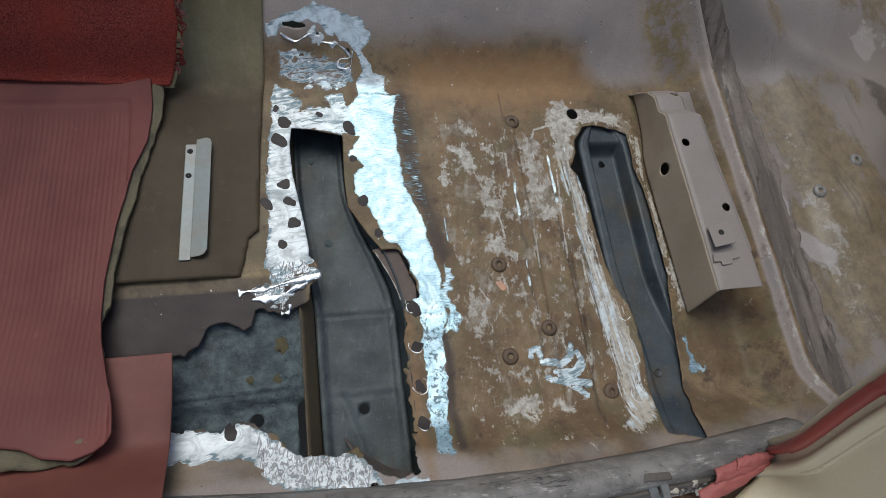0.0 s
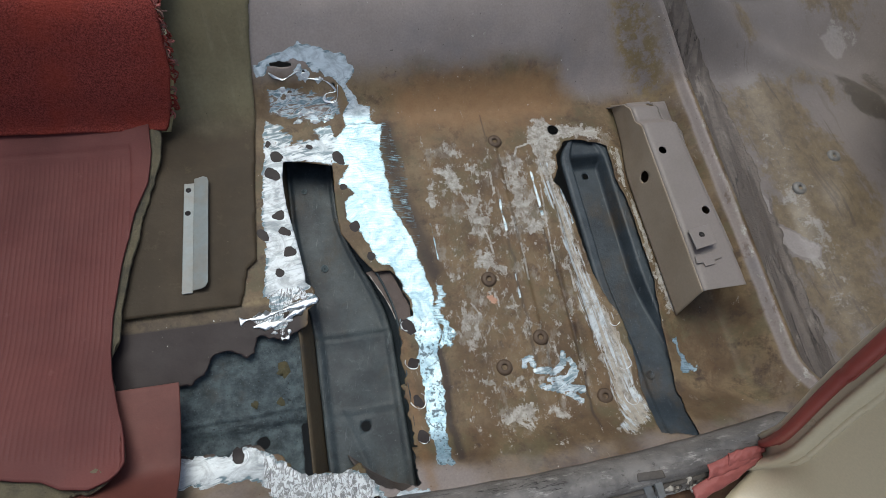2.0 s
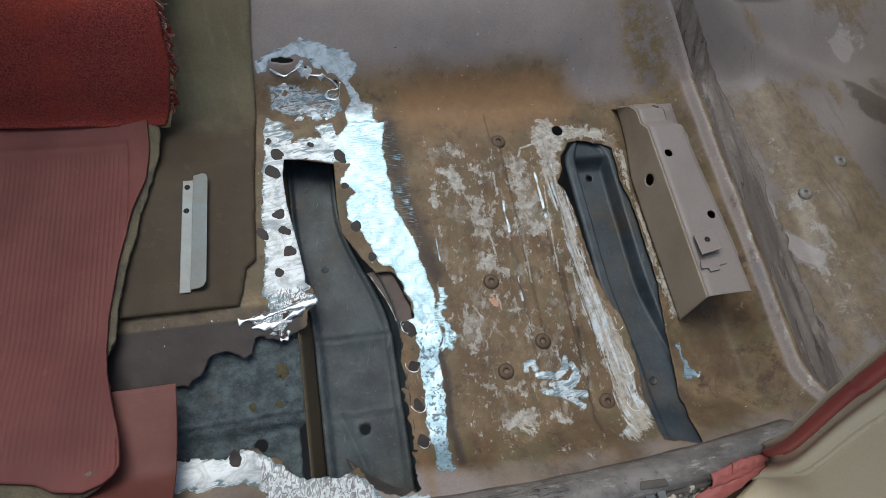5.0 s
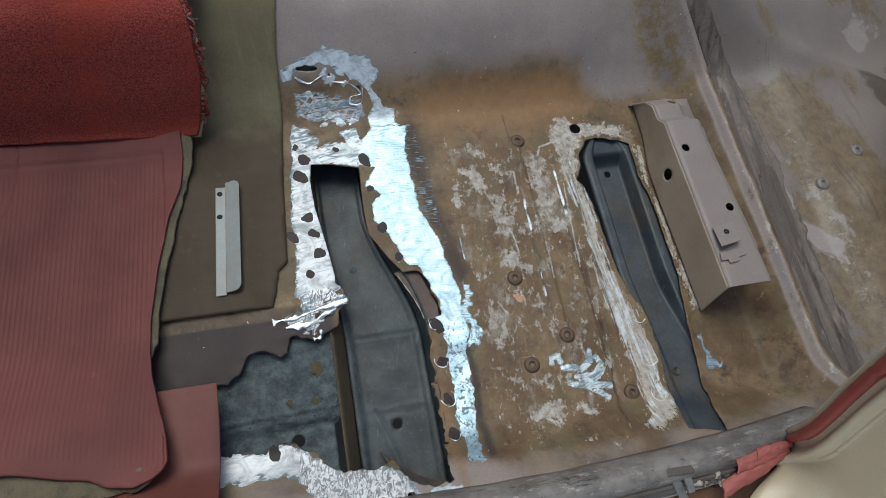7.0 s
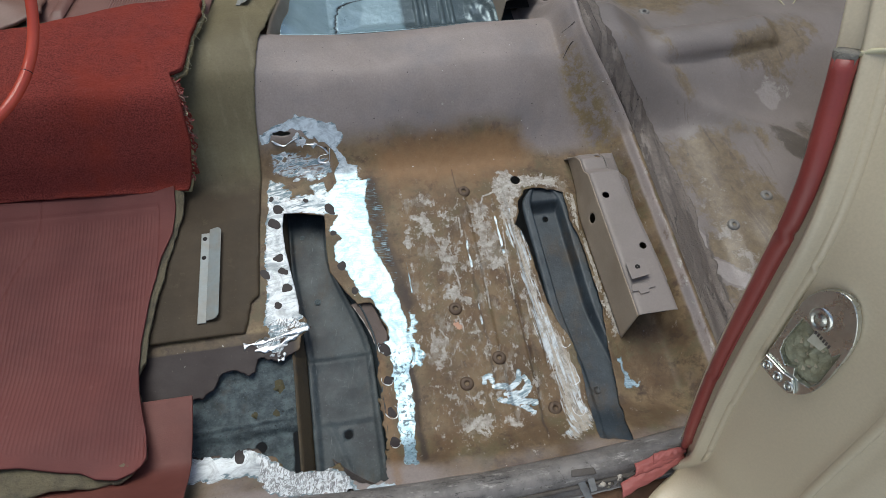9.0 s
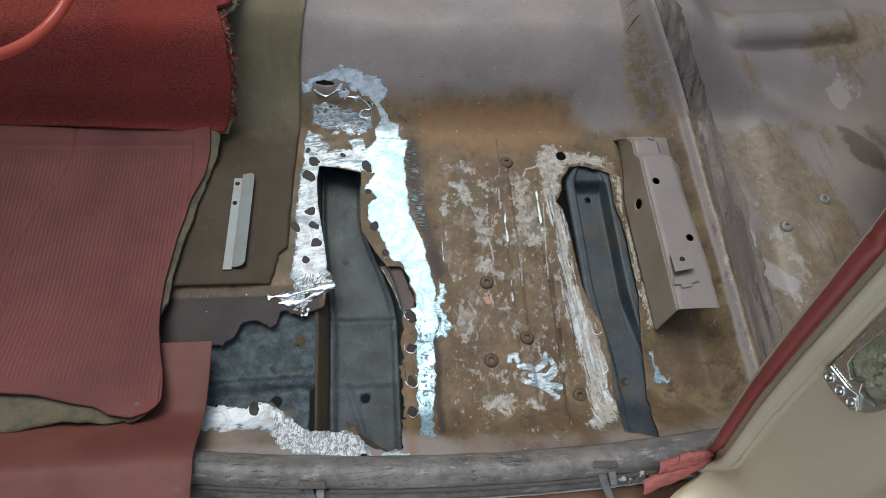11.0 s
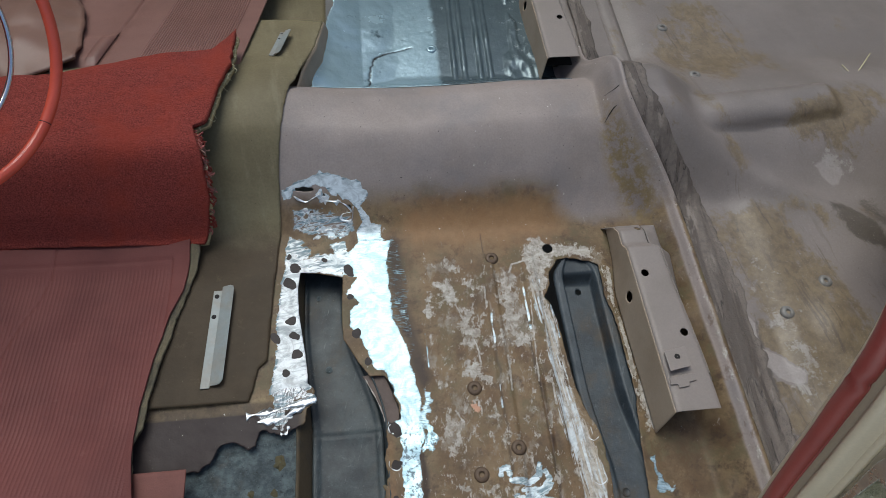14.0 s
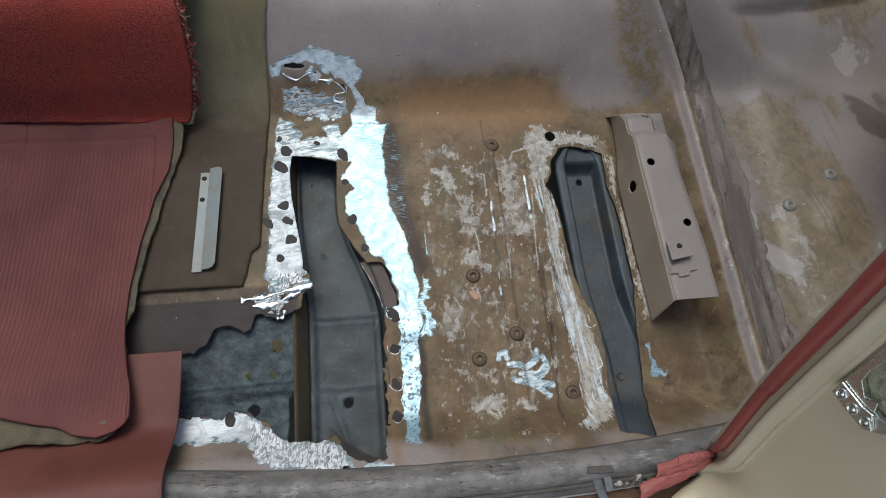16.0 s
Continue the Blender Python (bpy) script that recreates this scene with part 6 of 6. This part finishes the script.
def pad_place(u, w):
    """The backing, which shows past the mat along its upper edge and below its curled end."""
    low = mat_low(u) - float(np.interp(u, [0, 0.02, 0.05, 0.067, 0.093, 0.123, 0.165, 0.3, 0.8], [-0.003, 0.002, 0.008, 0.012, 0.02, 0.024, 0.045, 0.06, 0.07])) + 0.006 * (float(fbm(u, 0.0, 0.02)) - 0.5)
    y = low + (0.7 - low) * w
    edge = float(np.interp(y, [0.19, 0.22, 0.3, 0.35, 0.37, 0.44, 0.489, 0.545, 0.607, 0.65, 0.7], [-0.403, -0.394, -0.41, -0.42, -0.411, -0.406, -0.396, -0.382, -0.367, -0.358, -0.354]))
    x = edge - u + (0.006 * (float(fbm(y, 0.3, 0.012)) - 0.4) if u < 0.004 else 0.0)
    top = mat_place(max(u - (edge - mat_edge(max(y, 0.2))), 0.0), max(0.0, (y - 0.215) / 0.475))[2]
    return (x, y, top - 0.0065 - 0.003 * float(fbm(x, y, 0.01)) - 0.012 * (float(fbm(x * 0.6, y, 0.03)) - 0.3) * float(ease(0.23, 0.2, y)) - (0.004 if u < 0.004 else 0.0))


v_, f_ = grid_sheet(list(np.linspace(0, 0.1, 30)) + list(np.linspace(0.11, 0.8, 60)), np.linspace(0, 1, 90), pad_place)
thick(piece("jute_pad", v_, f_, BACKING, mat, "matted olive jute backing"), 0.006)

flap = thing("sill_mat", "smooth faded red vinyl mat hanging over the sill", "floor mat", (-0.6, 0.2, 0.08))


def flap_place(u, w):
    y = 0.308 - 0.36 * w
    z = 0.03 + 0.08 * float(ease(0.215, 0.125, y)) - 0.06 * float(ease(0.05, -0.06, y)) + 0.002 * math.sin(9 * u)
    z += 0.0022 * math.exp(-((u - 0.008 - 0.012 * w) / 0.003) ** 2) * float(ease(0.27, 0.22, y))
    return (-0.338 - 0.008 * w + 0.016 * float(ease(0.22, 0.11, y)) - u + 0.002 * math.sin(w * 9), y, z)


v_, f_ = grid_sheet(np.linspace(0, 0.8, 50), np.linspace(0, 1, 50), flap_place)
soften(thick(piece("vinyl_sheet", v_, f_, VINYL_FLAP, flap), 0.003), 0.001)

carpet = thing("tunnel_carpet", "worn dark red pile carpet with a frayed edge over the tunnel", "carpet", (-0.6, 0.88, 0.13))


def carpet_edge(y):
    return float(np.interp(y, [0.66, 0.7, 0.73, 0.77, 0.8, 0.817, 0.826, 0.87, 0.9, 0.962, 1.06, 1.1], [-0.36, -0.34, -0.322, -0.321, -0.332, -0.336, -0.315, -0.306, -0.301, -0.287, -0.289, -0.298])) + 0.006 * (float(fbm(y, 0.0, 0.015)) - 0.5)


def carpet_place(u, v):
    end = float(np.interp(u, [0, 0.015, 0.035, 0.12, 0.2, 0.27], [1.07, 1.035, 0.998, 0.985, 0.96, 0.942]))
    y = 0.685 + (v - 0.668) / 0.392 * (end - 0.685) + 0.012 * float(ease(0.05, 0.4, u)) * float(ease(0.8, 0.68, v))
    keep = 1 - float(ease(0.0, 0.09, u))
    x = carpet_edge(y) * keep + (-0.35 + 0.2 * (y - 0.69)) * (1 - keep) - u
    z = 0.022 + 0.13 * float(ease(0.682, 0.785, y)) * (1 - 0.72 * float(ease(0.9, 1.4, y))) + 0.02 * float(ease(0.68, 0.72, v)) + 0.004 * math.sin(u * 11)
    z += 0.006 * (float(fbm(x, y, 0.06)) - 0.5) + 0.0012 * (float(grain(x, y, 0.009)) - 0.5)
    return (x, y, z)


v_, f_ = grid_sheet(list(np.arange(0, 0.45, 0.004)) + list(np.arange(0.45, 0.8, 0.02)), np.linspace(0.668, 1.06, 120), carpet_place)
thick(piece("carpet_sheet", v_, f_, CARPET, carpet), 0.009)
rr = random.Random(9)
for name, mat_, cnt, lo, hi, rad, reach in (("frayed_tuft", CARPET, 130, 0.69, 0.79, 0.0015, 0.013), ("frayed_tuft", PINK, 60, 0.69, 0.79, 0.0011, 0.015), ("frayed_tuft", FOLD, 50, 0.69, 0.79, 0.001, 0.015), ("loose_thread", STRAW, 44, 0.7, 1.05, 0.0006, 0.012)):
    vv, ff = [], []
    for k in range(cnt):
        v = rr.uniform(lo, hi)
        p = Vector(carpet_place(0.0, v)) - Vector((0.002, 0, 0.004))
        d = Vector((rr.uniform(0.2, 1.0), rr.uniform(-0.9, 0.9), rr.uniform(-0.5, 0.6))) * reach * rr.uniform(0.4, 1.0)
        q = p + d + Vector((rr.uniform(-0.006, 0.003), rr.uniform(-0.006, 0.006), -0.004))
        a, b = tube([p - d * 0.3, p + d * 0.5 + Vector((0, 0, 0.003)), p + d, q], rad, 8, 5)
        o = len(vv)
        vv += a
        ff += [tuple(i + o for i in f) for f in b]
    piece(name, vv, ff, mat_, carpet)["kind"] = "stuff"


def underlay_place(u, v):
    x, y, z = carpet_place(0.0, v)
    return (x - u + 0.007 * (float(fbm(v, 0.9, 0.03)) - 0.1), y, z - 0.012 - 0.05 * u + 0.002 * float(fbm(u, v, 0.01)))


v_, f_ = grid_sheet(np.linspace(0, 0.02, 6), np.linspace(0.672, 1.05, 90), underlay_place)
thick(piece("underlay", v_, f_, UNDERLAY, carpet, "yellowed matted underlay"), 0.006)

# ---- steering wheel ----
wheel = thing("steering_wheel", "glossy red plastic steering wheel rim", "steering wheel", (-0.573, 0.723, 0.449))
tilt = Matrix.Rotation(radians(-22.5), 3, "Z") @ Matrix.Rotation(radians(73.3), 3, "Y")
ring_pts = [Vector(wheel.location) + tilt @ Vector((0.194 * math.cos(a), 0.194 * math.sin(a), 0)) for a in np.linspace(0, 2 * math.pi, 96, endpoint=False)]
v_, f_ = tube(ring_pts, 0.0078, closed=True, sides=14)
piece("rim", v_, f_, WHEEL, wheel)
v_, f_ = tube([Vector(wheel.location) + tilt @ Vector((0.194 * math.cos(a), 0.194 * math.sin(a), 0)) for a in np.linspace(0.266, 0.272, 4)], 0.008, 4, 14)
piece("rim_joint", v_, f_, BLACK, wheel, "thin dark joint line round the rim")
horn = [Vector(wheel.location) + tilt @ Vector((0.135 * math.cos(a), 0.135 * math.sin(a), -0.006)) for a in np.linspace(0, 2 * math.pi, 80, endpoint=False)]
v_, f_ = tube(horn, 0.0034, closed=True, sides=10)
piece("horn_ring", v_, f_, CHROME, wheel, "thin chrome horn ring")
for a in (2.2, 4.1):
    p = Vector(wheel.location) + tilt @ Vector((0.19 * math.cos(a), 0.19 * math.sin(a), 0))
    v_, f_ = tube([p, Vector(wheel.location) + tilt @ Vector((0.02 * math.cos(a), 0.02 * math.sin(a), -0.04))], 0.008, 10, 10, flat=0.5)
    piece("spoke", v_, f_, WHEEL, wheel)
v_, f_ = lathe([(0.0005, -0.02), (0.03, -0.022), (0.042, -0.03), (0.045, -0.06), (0.03, -0.075), (0.02, -0.3), (0.02, -0.74), (0.0005, -0.74)], 28, wheel.location, tilt)
piece("hub", v_, f_, WHEEL, wheel)

# ---- far footwell ----
def split(x, y):
    """Distance from the split in the far pan."""
    line = np.interp(y, [1.0, 1.039, 1.085, 1.125, 1.141, 1.159, 1.173, 1.19], [-0.056, -0.053, -0.044, -0.038, -0.031, -0.002, 0.036, 0.08])
    return np.abs(x - line - 0.012 * (fbm(y, 0 * x, 0.02) - 0.5) - 0.006 * (fbm(x, y, 0.008) - 0.5)) * np.where((y > 1.135) & (y < 1.18), 0.45, 1.0)


def far_height(x, y):
    z = 0.0 * x + 0.085 * ease(1.6, 1.68, y)
    for at in (0.141, 0.163, 0.198, 0.22):
        z = z + rib(x - 0.03 * (y - 1.14), at, 0.008, 0.007) * ease(1.02, 1.06, y) * ease(1.3 + at, 1.27 + at, y)
    left = ease(0.06, -0.02, x)
    z = z + 0.16 * np.maximum(0.035 - x, 0) + 0.3 * np.maximum(-0.06 - x, 0) + left * 0.011 * (fbm(x * 0.5 + y * 0.6, y - x * 0.5, 0.09) - 0.5)
    z = z + 0.03 * ease(0.24, 0.27, x) * (fbm(x * 1.4, y * 0.5, 0.05) - 0.4) + 0.004 * (fbm(x, y, 0.05) - 0.5)
    z = np.maximum(z, tunnel(y) + crest(x, y) + 0.003)
    return z - 0.0015 * np.clip(1 - split(x, y) / 0.004, 0, 1) * ease(1.185, 1.175, y)


def far_marks(x, y):
    crack = np.clip(1.4 - split(x, y) / 0.0022, 0, 1) * ease(1.03, 1.04, y) * ease(1.185, 1.175, y)
    smear = np.maximum(0.9 * np.exp(-((x - 0.12) / 0.03) ** 2 - ((y - 1.05) / 0.03) ** 2), 0.9 * np.exp(-((x + 0.155) / 0.015) ** 2))
    return {"crack": crack, "older": ease(0.08, 0.13, x), "smear": np.maximum(smear, 0.7 * np.exp(-((x - 0.3) / 0.02) ** 2))}


floor_far = sheet("floor_far", -0.16, 0.36, 0.99, 1.69, 0.0025, far_height, BLUE, lambda x, y: x + 0.152 - 0.17 * (y - 1.09) + 0.012 * (fbm(x, y, 0.02) - 0.5), far_marks)
tagged(floor_far, "blue-grey enamelled repaired floor pan with dented ribs", "car floor", kind="structure")
dim = sheet("floor_far_side", 0.34, 0.52, 1.06, 1.7, 0.008, lambda x, y: 0.0 * x - 0.004 + 0.05 * ease(0.44, 0.5, x), REAR, None, lambda x, y: {"rust": 0.4 + 0 * x, "flake": 0.1 + 0 * x, "mud": 0.3 + 0 * x, "clean": 0 * x})
tagged(dim, "shaded primed floor beside the far seat riser", "car floor", kind="structure")
front_far = sheet("floor_far_front", -1.3, -0.14, 1.06, 1.7, 0.01, lambda x, y: 0.0 * x - 0.012 + 0.085 * ease(1.6, 1.68, y) + 0.003 * (fbm(x, y, 0.1) - 0.5), OLIVE)
tagged(front_far, "dull olive steel floor in the far footwell", "car floor", kind="structure")
flange = thing("far_flange", "pale bent flange between the olive and blue floors", "flange", (-0.17, 1.15, 0.0), kind="structure")
v_, f_ = grid_sheet(np.linspace(0, 1, 8), np.linspace(0.95, 1.19, 50), lambda u, v: (float(np.interp(v, [0.95, 1.004, 1.087, 1.19], [-0.183, -0.173, -0.152, -0.137])) + 0.012 * u + 0.003 * float(fbm(v, 0.0, 0.03)), v, (float(front_top(v)) + 0.002) * (1 - u) + 0.03 * u))
thick(piece("flange_strip", v_, f_, RISER_TAN, flange), 0.002)
plug_far = copy_thing(first, pose(0.094, 1.172, float(far_height(np.array([0.094]), np.array([1.172]))[0])))
tagged(plug_far, "round blue-grey painted floor plug", "plug")
for child in plug_far.children:
    if child.name.startswith("ring"):
        child.data = child.data.copy()
        child.data.materials[0] = BLUE

far_mat = thing("far_floor_mat", "ribbed mauve-red vinyl mat in the far footwell", "floor mat", (-0.6, 1.2, 0.02))


def far_mat_place(u, w):
    y = 0.965 + 0.55 * w
    x = -0.292 + 0.06 * w - u
    z = max(0.012, float(front_top(y))) + 0.01 + 0.002 * math.sin(u * 12)
    if u > 0.03 and u < 0.19:
        z += 0.0006 * math.sin(2 * math.pi * u / 0.005)
    pad = float(ease(0.262, 0.268, u)) * float(ease(0.345, 0.338, u)) * float(ease(0.12, 0.14, w)) * float(ease(0.3, 0.28, w))
    z += 0.006 * pad - 0.003 * float(ease(0.28, 0.284, u)) * float(ease(0.325, 0.321, u)) * pad
    return (x, y, z)


v_, f_ = grid_sheet(list(np.arange(0, 0.21, 0.00125)) + list(np.arange(0.21, 0.26, 0.01)) + list(np.arange(0.26, 0.36, 0.003)) + list(np.arange(0.36, 0.8, 0.02)), np.linspace(0, 1, 60), far_mat_place)
thick(piece("ribbed_sheet", v_, f_, VINYL_FAR, far_mat), 0.003)
fold = thing("folded_mat", "brown folded vinyl mat end with a cracked edge", "floor mat", (-0.7, 1.15, 0.06))
def fold_place(u, w, lift=0.0, back=0.0):
    ragged = 0.02 * (float(fbm(u, 3.0, 0.03)) - 0.5)
    y = 1.02 - 0.5 * min(u, 0.09) + back + ragged * (1 - w) + 0.3 * w
    x = -0.572 - 0.06 * w - back - u + 0.02 * (float(fbm(w * 0.3, 1.0, 0.05)) - 0.5) - 0.05 * max(0.0, w - 0.6)
    z = float(front_top(y)) + 0.022 + lift + 0.03 * math.sin(min(1.0, w * 1.6) * math.pi / 2) * float(ease(0, 0.08, u)) + 0.02 * (float(fbm(u, w * 0.35, 0.09)) - 0.5)
    return (x, y, z - 0.012 * math.exp(-((u - 0.12 - 0.2 * w) / 0.012) ** 2))


v_, f_ = grid_sheet(np.linspace(0, 0.5, 70), np.linspace(0, 1, 40), fold_place)
thick(piece("folded_sheet", v_, f_, FOLD, fold), 0.005)
v_, f_ = grid_sheet(np.linspace(0, 0.5, 50), np.linspace(0, 0.6, 20), lambda u, w: fold_place(u + 0.01, w, -0.026, -0.018))
thick(piece("under_fold", v_, f_, BACKING, fold, "dark cracked underside layer"), 0.004)

# ---- small things on the rear floor ----
ledge = thing("trim_ledge", "plain cream painted inner quarter trim ledge", "trim panel", (1.05, 0.5, 0.06), kind="structure")
top_line = [(0.748, 0.569), (1.15, 0.923), (1.5, 0.62), (1.4, 0.06), (0.98, 0.06), (0.86, 0.368)]
bm = bmesh.new()
slab(bm, top_line, 0.246, 0.25)
soften(part("ledge_top", bm, BEIGE, ledge), 0.0015)
mid = Vector((1.25, 0.35))
bm = bmesh.new()
slab(bm, [tuple(mid + (Vector(p) - mid) * 0.5) for p in top_line], 0.03, 0.246)
soften(part("ledge_side", bm, OLIVE, ledge, "dull olive side of the ledge"), 0.004)
peg = thing("loose_peg", "small black rubber peg lying on the rear floor", "peg", (0.92, 0.56, 0.06))
v_, f_ = tube([(0.915, 0.552, rear_z(0.915, 0.552) + 0.006), (0.926, 0.562, rear_z(0.926, 0.562) + 0.008), (0.936, 0.574, rear_z(0.936, 0.574) + 0.006)], lambda u: 0.004 + 0.003 * u, 12, 10)
piece("peg_body", v_, f_, BLACK, peg)

straw = thing("straw", "thin bent dry straw on the rear floor", "straw", (0.985, 1.01, 0.08))
z0 = rear_z(0.985, 1.01) + 0.006
v_, f_ = tube([(0.96, 1.01, z0 + 0.002), (0.98, 0.985, z0), (1.04, 1.04, z0 + 0.003)], 0.0014, 14, 6)
piece("stem", v_, f_, STRAW, straw)

# ---- the body that closes the place ----
for name, label, bm, m_ in (
        ("wall_far", "beige inner side of the far door", box(-1.35, 1.8, 1.7, 1.76, -0.1, 0.55), BEIGE),
        ("wall_front", "dark bulkhead under the dashboard", box(-1.36, -1.3, 0.0, 1.76, -0.1, 0.8), DARK),
        # Out of view; added to keep sky light off the mats and carpet.
        ("wall_dash", "plain dark dashboard panel across the car", box(-1.3, -1.08, 0.06, 1.7, 0.6, 0.86), DARK),
        ("wall_rear", "primed rear seat bulkhead", box(1.75, 1.81, -0.1, 1.76, -0.1, 0.7), RISER),
        ("wall_quarter", "beige inner rear quarter panel", box(0.78, 1.8, 0.0, 0.04, 0.0, 0.7), BEIGE)):
    tagged(soften(part(name, bm, m_), 0.01, 3), label, "car body", kind="structure")
ground = part("ground", box(-9, 9, -9, 9, -0.4, -0.36), CONCRETE)
tagged(ground, "grey concrete floor under the car", "ground", kind="structure")
